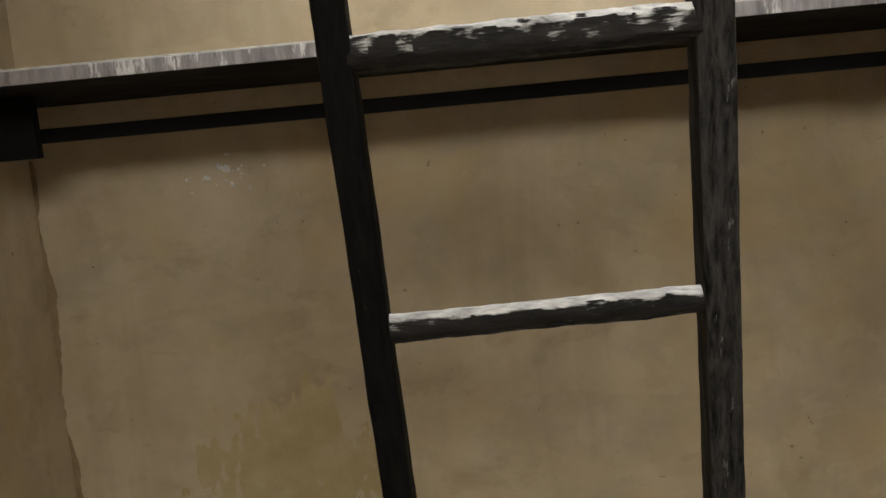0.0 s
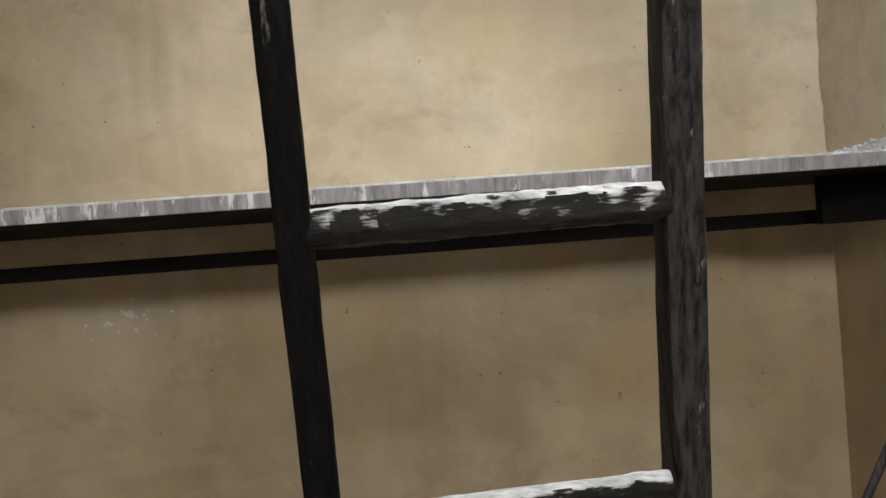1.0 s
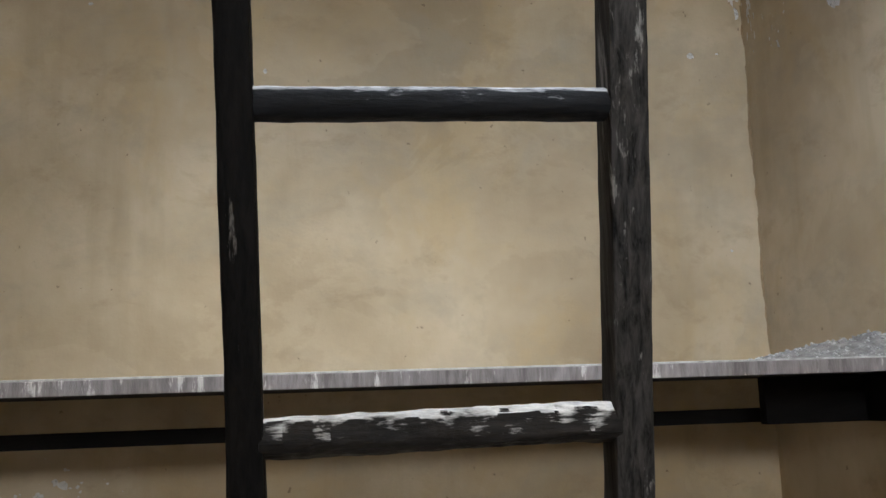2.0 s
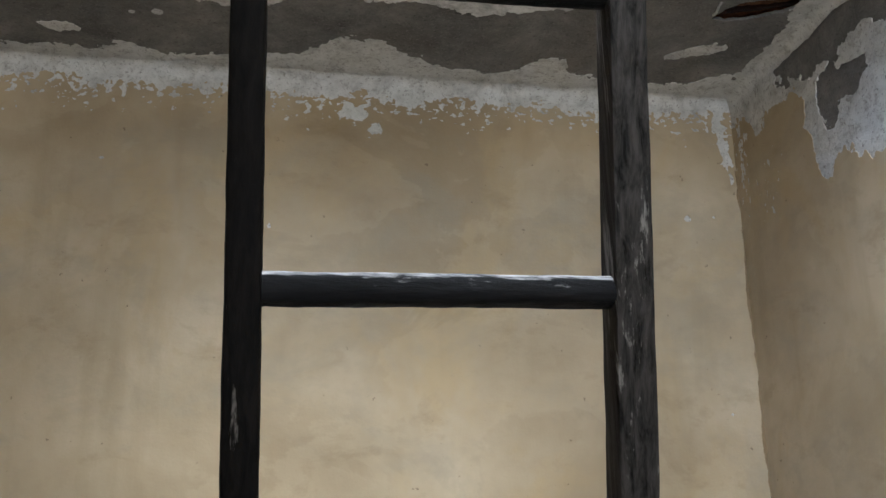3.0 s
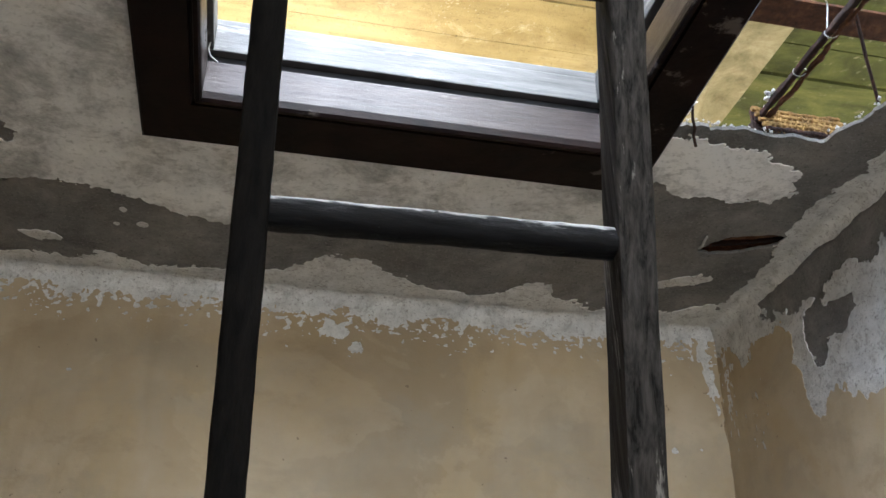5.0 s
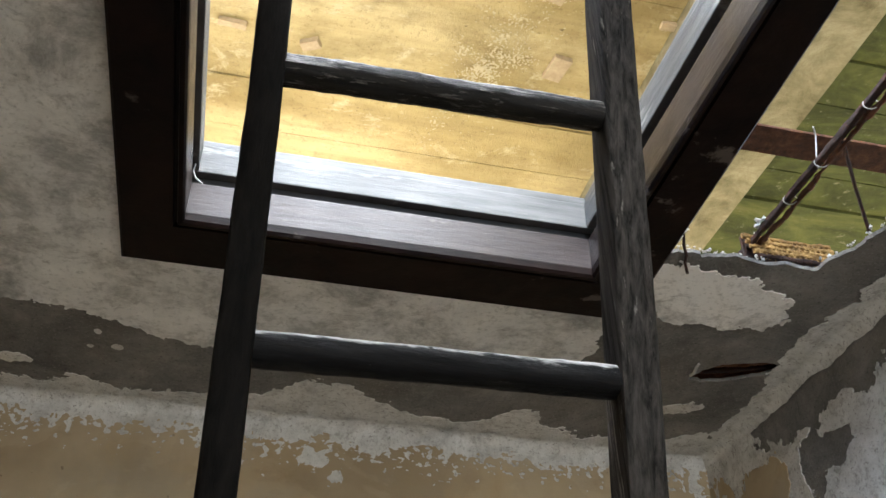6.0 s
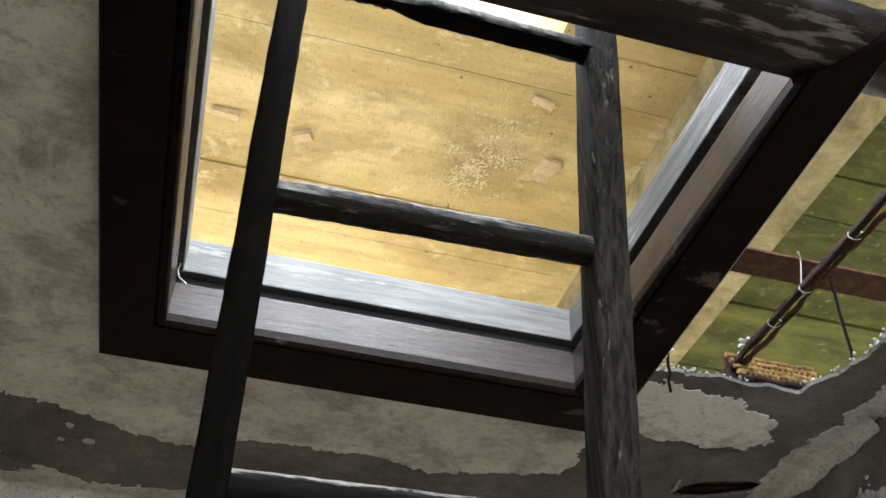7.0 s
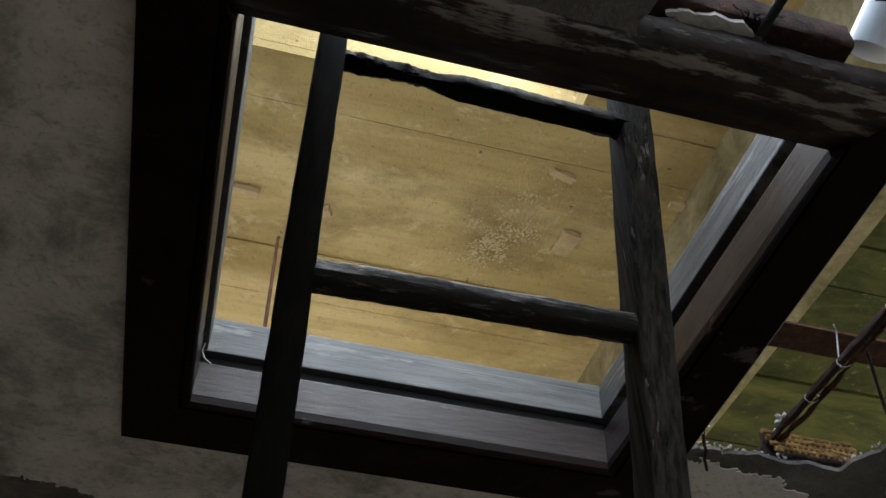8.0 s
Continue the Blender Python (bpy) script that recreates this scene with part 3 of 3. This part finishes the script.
def casing_board(x0, x1, y0, y1, x2, x3, y2, y3):
    """A flat casing board with mitred ends: outer edge x0,y0 - x1,y1, inner edge x3,y3 - x2,y2, with a raised bead at the inner edge."""
    prof = [(0.0, 0.0), (0.0, 0.014), (0.04, 0.018), (0.82, 0.018), (0.84, 0.010), (0.88, 0.010), (0.90, 0.022), (0.97, 0.024), (1.0, 0.018), (1.0, 0.004)]
    bmc = bmesh.new()
    rows = []
    for (xa, ya), (xb, yb) in (((x0, y0), (x3, y3)), ((x1, y1), (x2, y2))):
        rows.append([bmc.verts.new((xa + (xb - xa) * s, ya + (yb - ya) * s, ZC - h)) for s, h in prof])
    for k in range(len(prof) - 1):
        bmc.faces.new((rows[0][k], rows[1][k], rows[1][k + 1], rows[0][k + 1]))
    for r in rows:
        bmc.faces.new(r)
    return bmc


part("casing", casing_board(CX0, CX0, CY1, CY0, HX0, HX0, HY0, HY1), M_CASING, hatch)
part("casing", casing_board(CX0, CX1, CY1, CY1, HX1, HX0, HY1, HY1), M_CASING, hatch)
part("casing", casing_board(CX1 - 0.040, CX1, CY0, CY1, HX1, HX1, HY1, HY0), M_CASING, hatch)
# the near side is a stout weathered timber, rounded below
timber_profile = [(0.060 * math.cos(radians(a)), 0.036 * math.sin(radians(a))) for a in range(0, 360, 12)]
piece("timber", sweep("timber", (CX0 - 0.05, -0.067, ZC + 0.022), (CX1 + 0.03, -0.067, ZC + 0.022), timber_profile, M_BEAMWOOD, (0, 1, 0), 160, 0.006, 12, 3.0), hatch, "rounded weathered timber with worn pale scratches")
ring("reveal", HX0, HX1, HY0, HY1, (0.025, 0.025, 0.025, 0.025), ZC - 0.0035, ZC + 0.070, M_REVEAL, "polished brown reveal board", 0.002)
# set back between reveal and lip, with the shade in the gap painted black
ring("rebate", HX0 - 0.022, HX1 + 0.022, HY0 - 0.022, HY1 + 0.022, (0.02, 0.02, 0.02, 0.02), ZC + 0.0705, ZC + 0.101, M_GROOVE, "rebate with its shade painted black", 0.0)
ring("lip", HX0 + 0.008, HX1, HY0, HY1 + 0.004, (0.05, 0.05, 0.05, 0.05), ZC + 0.1015, ZC + 0.165, M_LIP, "pale weathered upper lip", 0.003, ("left", "right", "far"))
ring("upper_lip_strip", HX0 + 0.006, HX1 + 0.004, HY0, HY1 + 0.008, (0.05, 0.05, 0.05, 0.05), ZC + 0.1655, ZC + 0.185, M_LIP, "pale weathered upper lip", 0.003, ("left", "right", "far"))

# ---- ladder ----
ladder = thing("ladder", "dark worn wooden ladder leaning through the hatch", "ladder")


def left_edge(z):
    return Vector((-0.661 - 0.0219 * (z - 1.5), 0.2546 - 0.1608 * (z - 1.5), z))


def right_edge(z):
    return Vector((-0.2832 - 0.0205 * (z - 1.5), 0.2925 - 0.1848 * (z - 1.5), z))


TOP = 3.015
for name, edge, side, m, sd in (("rail", left_edge, -1, M_RAIL, 1.0), ("rail", right_edge, 1, M_RAIL_GREY, 8.0)):
    wide = 0.037 if side < 0 else 0.045
    rail_profile = rounded(wide, 0.052, 0.005, 3)
    off = Vector((side * wide / 2, 0.026, 0))
    piece(name, sweep(name, edge(0.0) + off, edge(TOP) + off, rail_profile, m, (1, 0, 0), 220, 0.0022, 9, sd), ladder, "long dark wooden side rail" if side < 0 else "side rail greyed and worn towards the top")
RUNGS = ((0.960, 0.958, 0.034, 0.032, M_RUNG, 0.002), (1.282, 1.278, 0.034, 0.034, M_RUNG_WORN, 0.003), (1.605, 1.609, 0.038, 0.042, M_RUNG_WORN, 0.004), (1.936, 1.950, 0.034, 0.034, M_RUNG, 0.002), (2.270, 2.288, 0.034, 0.034, M_RUNG, 0.002), (2.600, 2.618, 0.034, 0.036, M_RUNG_GREY, 0.0025), (0.635, 0.638, 0.034, 0.034, M_RUNG, 0.002), (0.31, 0.315, 0.034, 0.034, M_RUNG, 0.002))
for k, (zl, zr, deep, high, m, wear) in enumerate(RUNGS):
    a, b = left_edge(zl) + Vector((-0.006, 0.024, -high / 2)), right_edge(zr) + Vector((0.006, 0.024, -high / 2))
    me = sweep("rung", a, b, rounded(deep, high, 0.013, 7), m, (0, 1, -0.17), 220, wear, 14, 5.0 * k)
    piece("rung", me, ladder, "rung worn on top, with a sky highlight painted pale")
# the top rung is split, its left part broken away below
a, b = left_edge(2.925) + Vector((-0.012, 0.02, -0.012)), right_edge(2.929) + Vector((0.012, 0.02, -0.020))
piece("rung", sweep("rung", a.lerp(b, 0.24), b, rounded(0.03, 0.034, 0.008), M_RAIL, (0, 1, -0.17), 90, 0.003, 20, 77.0, taper=lambda s: min(1.0, 0.25 + 3.2 * s)), ladder, "split and broken top rung")
piece("rung", sweep("rung", a + Vector((0, 0.004, 0.006)), a.lerp(b, 0.50) + Vector((0, 0.006, 0.012)), rounded(0.024, 0.026, 0.007), M_RAIL, (0, 1, -0.17), 80, 0.007, 24, 91.0, taper=lambda s: 1.0 - 0.45 * s ** 2), ladder, "splintered piece of the top rung")

# ---- shelf ----
shelf = thing("wall_shelf", "deep greyed wooden shelf on dark bearers along the back wall", "shelf")
board = part("board", box(XL + 0.002, XR - 0.008, YS, YB - 0.004, ZS, ZS + 0.026, 0.002), M_SHELF, shelf, "shelf board, greyed at the edge, underside shade painted near-black")
# downward faces take the bearers' near-black: shade under the board put into colour
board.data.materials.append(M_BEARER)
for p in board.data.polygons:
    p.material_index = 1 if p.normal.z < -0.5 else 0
# dust at the front edge; over the unseen top it is an added reflector
part("dust_bounce_sheet", box(XL + 0.004, XR - 0.010, YS + 0.001, YB - 0.006, ZS + 0.0255, ZS + 0.0290, 0.001), M_CRUMB, shelf, "pale plaster dust, spread over the unseen top to bounce light")
part("bearer", box(0.334, XR - 0.006, 1.138, 1.166, 1.541, ZS - 0.001, 0.003), M_BEARER, shelf, "near-black side bearer")
part("bearer", box(XL + 0.002, -1.419, 1.138, 1.166, 1.511, ZS - 0.001, 0.003), M_BEARER, shelf, "near-black side bearer")
part("side_rail", box(XR - 0.040, XR - 0.006, YS + 0.02, 1.137, 1.541, ZS - 0.001, 0.003), M_BEARER, shelf, "near-black rail along the side wall")
part("side_rail", box(XL + 0.002, XL + 0.036, YS + 0.02, 1.137, 1.511, ZS - 0.001, 0.003), M_BEARER, shelf, "near-black rail along the side wall")
part("batten", box(-1.60, 0.56, 1.237, 1.285, 1.543, 1.573, 0.003), M_BEARER, shelf, "near-black lengthwise batten")

# ---- slab and beam of the storey above ----
slab = setting("upper_slab", box(-3.0, 0.45, 0.84, 3.2, ZU + 0.03, ZU + 0.22), M_YELLOW, "yellowed board-marked concrete slab overhead", "slab")
part("slab_return", box(0.02, 0.449, -1.6, 0.8395, ZU, ZU + 0.22), M_YELLOW, slab)
beam = setting("upper_beam", box(0.45, 0.82, -1.6, 3.2, 3.75, ZU + 0.22), M_BEAM, "pale yellow concrete beam overhead", "beam")
mossy = setting("mossy_slab", box(0.82, 3.4, -1.6, 3.2, ZU + 0.03, ZU + 0.22), M_GREEN, "mossy green board-marked concrete slab overhead", "slab")
deck = setting("terrace", box(-6.0, CX0 - 0.02, -7.0, 6.0, ZC + 0.06, ZC + 0.16), M_DECK, "pale terrace screed round the hatch", "terrace")
part("screed", box(CX0 - 0.02, 6.0, -7.0, -0.45, ZC + 0.06, ZC + 0.16), M_DECK, deck)
part("screed", box(CX0 - 0.02, 0.05, 0.99, 6.0, ZC + 0.06, ZC + 0.16), M_DECK, deck)


def boards(parent, x0, x1, y0, y1, material, seed, gap, rough):
    rnd = random.Random(seed)
    y = y0
    while y < y1 - 0.02:
        w = min(rnd.uniform(0.14, 0.26), y1 - y)
        part("board_mark", box(x0, x1, y + gap, y + w - gap, ZU + rnd.uniform(-rough, rough), ZU + 0.03), material, parent)
        y += w


boards(slab, -3.0, 0.449, 0.84, 3.2, M_YELLOW, 4, 0.0012, 0.005)
boards(mossy, 0.821, 3.4, -1.6, 3.2, M_GREEN, 9, 0.003, 0.006)

# ---- steel, lath and wires in the broken part of the ceiling ----
def tube(name, pts, r, material, parent=None, label="", sides=8):
    """A thin round rod or wire through the points."""
    cu = bpy.data.curves.new(name, "CURVE")
    cu.dimensions, cu.bevel_depth, cu.bevel_resolution, cu.use_fill_caps = "3D", r, 5 if r > 0.02 else 2, True
    sp = cu.splines.new("POLY")
    sp.points.add(len(pts) - 1)
    for p, q in zip(sp.points, pts):
        p.co = (*q, 1)
    tmp_ob = bpy.data.objects.new(name, cu)
    me = bpy.data.meshes.new_from_object(tmp_ob)
    bpy.data.objects.remove(tmp_ob)
    bpy.data.curves.remove(cu)
    me.materials.clear()
    me.materials.append(material)
    me.polygons.foreach_set("use_smooth", [True] * len(me.polygons))
    return piece(name, me, parent, label)


def crumb_mesh(name, spots, material):
    """Many small angular crumbs, as one mesh: (x, y, z, size) each."""
    rnd = random.Random(5)
    shape = [(1, 0, 0), (-1, 0, 0), (0, 1, 0), (0, -1, 0), (0, 0, 1), (0, 0, -1)]
    tris = [(0, 2, 4), (2, 1, 4), (1, 3, 4), (3, 0, 4), (2, 0, 5), (1, 2, 5), (3, 1, 5), (0, 3, 5)]
    verts, faces = [], []
    for x, y, z, sz in spots:
        k = len(verts)
        turn = Euler((rnd.uniform(0, 3), rnd.uniform(0, 3), rnd.uniform(0, 3))).to_matrix()
        for c in shape:
            v = turn @ Vector([a * sz * rnd.uniform(0.5, 1.0) for a in c])
            verts.append((x + v.x, y + v.y, z + v.z))
        faces += [tuple(i + k for i in t) for t in tris]
    return mesh_of(name, verts, faces, material)


iron = thing("angle_iron", "brown rusted iron bar lying across above the broken ceiling", "iron bar")
part("flange", box(0.095, 0.66, 0.475, 0.545, 3.028, 3.034, 0.001), M_RUST, iron)
part("web", box(0.095, 0.66, 0.539, 0.545, 3.0345, 3.085, 0.001), M_RUST, iron)
rebar = thing("reinforcing_bar", "dark corroded steel bar tied with pale wire above the ceiling", "steel bar")
piece("bar", sweep("bar", (0.292, 0.80, 2.948), (0.286, -0.60, 2.952), rounded(0.013, 0.013, 0.003), M_BAR, (1, 0, 0), 120, 0.004, 26, 2.0), rebar)
piece("flaking_bar", sweep("flaking_bar", (0.305, 0.79, 2.940), (0.301, -0.60, 2.942), rounded(0.009, 0.008, 0.003), M_RUST, (1, 0, 0), 160, 0.008, 40, 6.0), rebar, "thinner bar flaking with rust")
tube("tie_wire", [(0.290, 0.452, 3.024), (0.303, 0.466, 3.024), (0.304, 0.468, 3.018), (0.296, 0.467, 2.985), (0.288, 0.466, 2.953), (0.290, 0.470, 2.938)], 0.0015, M_WIRE, rebar, "hooked pale tie wire")
for yy in (0.455, 0.567, 0.30, 0.16, -0.05):
    tube("tie_wire", [(0.294 + 0.012 * math.cos(a), yy + 0.012 * math.sin(a * 0.5), 2.946 + 0.011 * math.sin(a)) for a in [k * 0.52 for k in range(13)]], 0.0011, M_WIRE, rebar, "loop of pale tie wire")
tube("hanging_rod", [(0.370, 0.478, 3.03), (0.435, 0.556, 2.985), (0.515, 0.645, 2.925)], 0.0036, M_BAR)
tagged(bpy.data.objects["hanging_rod"], "thin dark steel rod hanging down to the ceiling", "rod")
tube("hanging_root", [(0.098, 0.650, 2.905), (0.108, 0.668, 2.893), (0.112, 0.680, 2.880), (0.124, 0.697, 2.872), (0.128, 0.715, 2.868), (0.143, 0.738, 2.860)], 0.003, M_BAR)
tagged(bpy.data.objects["hanging_root"], "dark dry root hanging over the broken edge", "root")

lath = thing("rib_lath", "orange rusted rib lath at the broken ceiling edge", "lath")
for k in range(5):
    f = k / 4
    yy, zz = 0.700 + 0.026 * f, 2.900 + 0.066 * f
    piece("rib", sweep("rib", (0.285 - 0.01 * f, yy, zz), (0.475, yy, zz), rounded(0.010, 0.009, 0.003), M_LATH if k else M_BAR, (0, 1, 0), 50, 0.005, 40, 9.0 * k), lath)
    for j in range(15):
        if k < 4:
            xx = 0.292 + 0.0125 * j + 0.003 * (k % 2)
            part("strand", box(xx, xx + 0.005, yy + 0.002, yy + 0.013, zz + 0.003, zz + 0.014), M_LATH, lath)
# added dark sheet that closes the view behind the strands
part("added_backing", box(0.28, 0.48, 0.738, 0.744, 2.905, 2.975), M_BAR, lath, "dark sheet added behind the lath")
patch = thing("exposed_lath", "dark rusty lath showing in a hole in the ceiling", "lath")
# added dark sheet: stops daylight above from leaking through the lath
part("added_backing", box(0.28, 0.60, 1.0, 1.24, ZC + 0.030, ZC + 0.034), M_BAR, patch)
for k in range(7):
    yy = 1.03 + 0.028 * k
    piece("rib", sweep("rib", (0.30, yy + 0.05, ZC + 0.020), (0.585, yy - 0.06, ZC + 0.020), rounded(0.012, 0.010, 0.003), M_RUST if k % 2 else M_BAR, (0, 1, 0), 40, 0.006, 30, 4.0 * k), patch)

rnd = random.Random(11)
spots = []
for k in range(60):
    yy = rnd.uniform(0.30, 0.67)
    spots.append((0.455 + 0.10 * max(0, 0.45 - yy) - 0.05 * hump(yy, 0.69, 0.09) + rnd.gauss(0, 0.007), yy, ZC + 0.010 + rnd.uniform(0, 0.006), rnd.uniform(0.002, 0.008)))
for k in range(40):
    xx = rnd.uniform(0.10, 0.29)
    spots.append((xx, 0.692 + rnd.gauss(0, 0.003), ZC + 0.009 + rnd.uniform(0, 0.004), rnd.uniform(0.002, 0.006)))
for k in range(7):
    spots.append((0.286 + rnd.gauss(0, 0.010), 0.672 + rnd.gauss(0, 0.010), 2.958, rnd.uniform(0.005, 0.009)))
tagged(piece("plaster_crumbs", crumb_mesh("plaster_crumbs", spots, M_CRUMB)), "white plaster crumbs along the broken ceiling edge", "rubble", "", "stuff")
tube("plaster_splinter", [(0.337, 1.088, ZC - 0.004), (0.332, 1.098, ZC - 0.012), (0.336, 1.118, ZC - 0.014), (0.341, 1.145, ZC - 0.005)], 0.0034, M_CRUMB)
tagged(bpy.data.objects["plaster_splinter"], "white splinter of plaster stuck to the ceiling", "plaster splinter")

# ---- round the hatch, above the ceiling ----
tube("rusty_stake", [(-0.722, 0.872, 3.03), (-0.728, 0.868, 3.20), (-0.735, 0.860, 3.37), (-0.731, 0.858, 3.372)], 0.0042, M_RUST)
tagged(bpy.data.objects["rusty_stake"], "thin rusty stake standing on the terrace behind the hatch", "stake")
tube("string", [(-0.826, 0.764, 2.975), (-0.828, 0.766, 2.958), (-0.822, 0.768, 2.945), (-0.808, 0.772, 2.936)], 0.0016, M_WIRE)
tagged(bpy.data.objects["string"], "short pale string caught in the hatch corner", "string")
back_timber = thing("rusted_beam", "brown rusted beam beside the weathered timber", "beam")
piece("beam", sweep("beam", (-0.75, -0.124, 2.945), (-0.065, -0.122, 2.945), rounded(0.048, 0.05, 0.006), M_BAR, (0, 1, 0), 60, 0.004, 14, 12.0), back_timber)
tagged(piece("cement_fragment", sheet("cement_fragment", lambda u, v: 0.0145 - math.hypot((u + 0.252) * 0.24, v + 0.126) + 0.006 * fbm(u * 40, v * 40, 81.0), -0.34, -0.16, -0.16, -0.09, 0.003, lambda u, v, h: (u, v, 2.924 - h), 0.012, M_SKIM, True)), "grey cement fragment lodged beside the timber", "cement fragment")
tube("black_strap", [(-0.192, -0.128, 2.915), (-0.186, -0.150, 2.925), (-0.176, -0.190, 2.94), (-0.150, -0.300, 3.0)], 0.007, M_GROOVE)
tagged(bpy.data.objects["black_strap"], "black strap stretched up from the rusted beam", "strap")
tangle = thing("wire_tangle", "tangle of thin dark wire caught on the rusted beam", "wire")
wr = random.Random(31)
for k in range(9):
    a = Vector((-0.20 + wr.uniform(-0.02, 0.01), -0.140 + wr.uniform(-0.006, 0.006), 2.918))
    pts = [a]
    for _ in range(4):
        pts.append(pts[-1] + Vector((wr.uniform(-0.009, 0.009), wr.uniform(-0.011, 0.003), wr.uniform(-0.003, 0.004))))
    tube("wire", pts, 0.0008, M_BAR, tangle)
pipe = thing("white_pipe", "white plastic pipe leaning over the hatch corner", "pipe")
tube("pipe_body", [(-0.016, -0.142, 2.965), (0.10, -0.50, 3.30)], 0.030, M_PIPE, pipe)
tube("pipe_socket", [(-0.022, -0.126, 2.950), (-0.006, -0.174, 2.995)], 0.034, M_PIPE, pipe)
tube("strap", [(-0.045, -0.190, 2.975), (-0.035, -0.198, 2.965), (-0.005, -0.205, 2.972), (0.02, -0.212, 3.01)], 0.006, M_GROOVE, pipe, "dark strap round the pipe")

# ---- on and under the shelf ----
spots = []
for k in range(900):
    xx = rnd.uniform(XL + 0.02, XR - 0.02)
    dense = 0.35 + 0.65 * (fbm(xx * 5, 0.3, 71.0) > 0) + (xx > 0.25)
    if rnd.random() < dense * 0.7:
        spots.append((xx, YS + 0.004 + abs(rnd.gauss(0, 0.03)), ZS + 0.0262, rnd.uniform(0.0008, 0.0028)))
for k in range(90):
    spots.append((-1.45 + rnd.gauss(0, 0.05), YS + 0.01 + abs(rnd.gauss(0, 0.02)), ZS + 0.029, rnd.uniform(0.003, 0.008)))


def heap_height(x, y):
    r = math.hypot((x - 0.60) / 0.33, (y - 1.12) / 0.22)
    return max(0.0, 0.062 * (1 - r) * (1 + 0.35 * fbm(x * 14, y * 14, 72.0)))


heap = tagged(piece("plaster_mound", sheet("plaster_mound", lambda u, v: heap_height(u, v) - 0.001, 0.2, XR - 0.006, YS + 0.006, 1.4, 0.01, lambda u, v, h: (u, v, ZS + 0.026 + (heap_height(u, v) + 0.003 * fbm(u * 60, v * 60, 1.0) if h else 0.0)), 0.01, M_HEAP)), "heap of fallen grey plaster on the shelf end", "rubble")
for k in range(420):
    xx, yy = rnd.uniform(0.25, XR - 0.012), rnd.uniform(YS + 0.01, 1.3)
    if heap_height(xx, yy) > 0.002:
        spots.append((xx, yy, ZS + 0.027 + heap_height(xx, yy), rnd.uniform(0.002, 0.007)))
tagged(piece("shelf_crumbs", crumb_mesh("shelf_crumbs", spots, M_CRUMB)), "white plaster crumbs and dust along the shelf", "rubble", "", "stuff")
pole = thing("wall_rod", "thin grey rod sticking out of the side wall", "rod")
tube("shaft", [(0.238, 1.0, 0.825), (0.305, 1.0, 1.012), (0.364, 1.0, 1.12), (0.46, 1.0, 1.28), (0.602, 1.0, 1.50)], 0.0085, M_RAIL_GREY, pole)

# ---- lime bloom on the slab above ----
def bloom_field(x, y):
    d = 0.075 - 0.40 * math.hypot((x + 0.06 + 0.25 * (y - 1.35)) * 1.3, (y - 1.36) * 0.5)
    return d + 0.06 * fbm(x * 14, y * 14, 44.0) + 0.13 * fbm(x * 150, y * 130, 45.0, 3) - 0.075


piece("lime_bloom", sheet("lime_bloom", bloom_field, -0.42, 0.36, 0.9, 1.95, 0.0036, lambda u, v, h: (u, v, ZU - 0.0042 - h), 0.0008, simple("pale_lime_bloom", (0.40, 0.33, 0.19), (0.55, 0.47, 0.30), 60, 0.95, 0.5)), slab, "pale lime bloom on the concrete")

# ---- bits of formwork left in the slab above ----
M_CHIP = simple("pale_formwork_wood", (0.30, 0.22, 0.13), (0.46, 0.36, 0.22), 40)
for cx, cy, sx, sy, turn in ((0.051, 1.052, 0.075, 0.026, 14), (0.156, 1.32, 0.060, 0.10, 8), (0.430, 1.076, 0.050, 0.028, -4), (-0.863, 1.368, 0.085, 0.022, 3), (-0.622, 1.398, 0.06, 0.035, -28)):
    chip = part("formwork_chip", box(-sx / 2, sx / 2, -sy / 2, sy / 2, -0.012, 0.012, 0.002), M_CHIP, slab, "scrap of formwork wood stuck in the concrete")
    chip.matrix_local = pose(cx, cy, ZU - 0.004, 3, 2, turn)
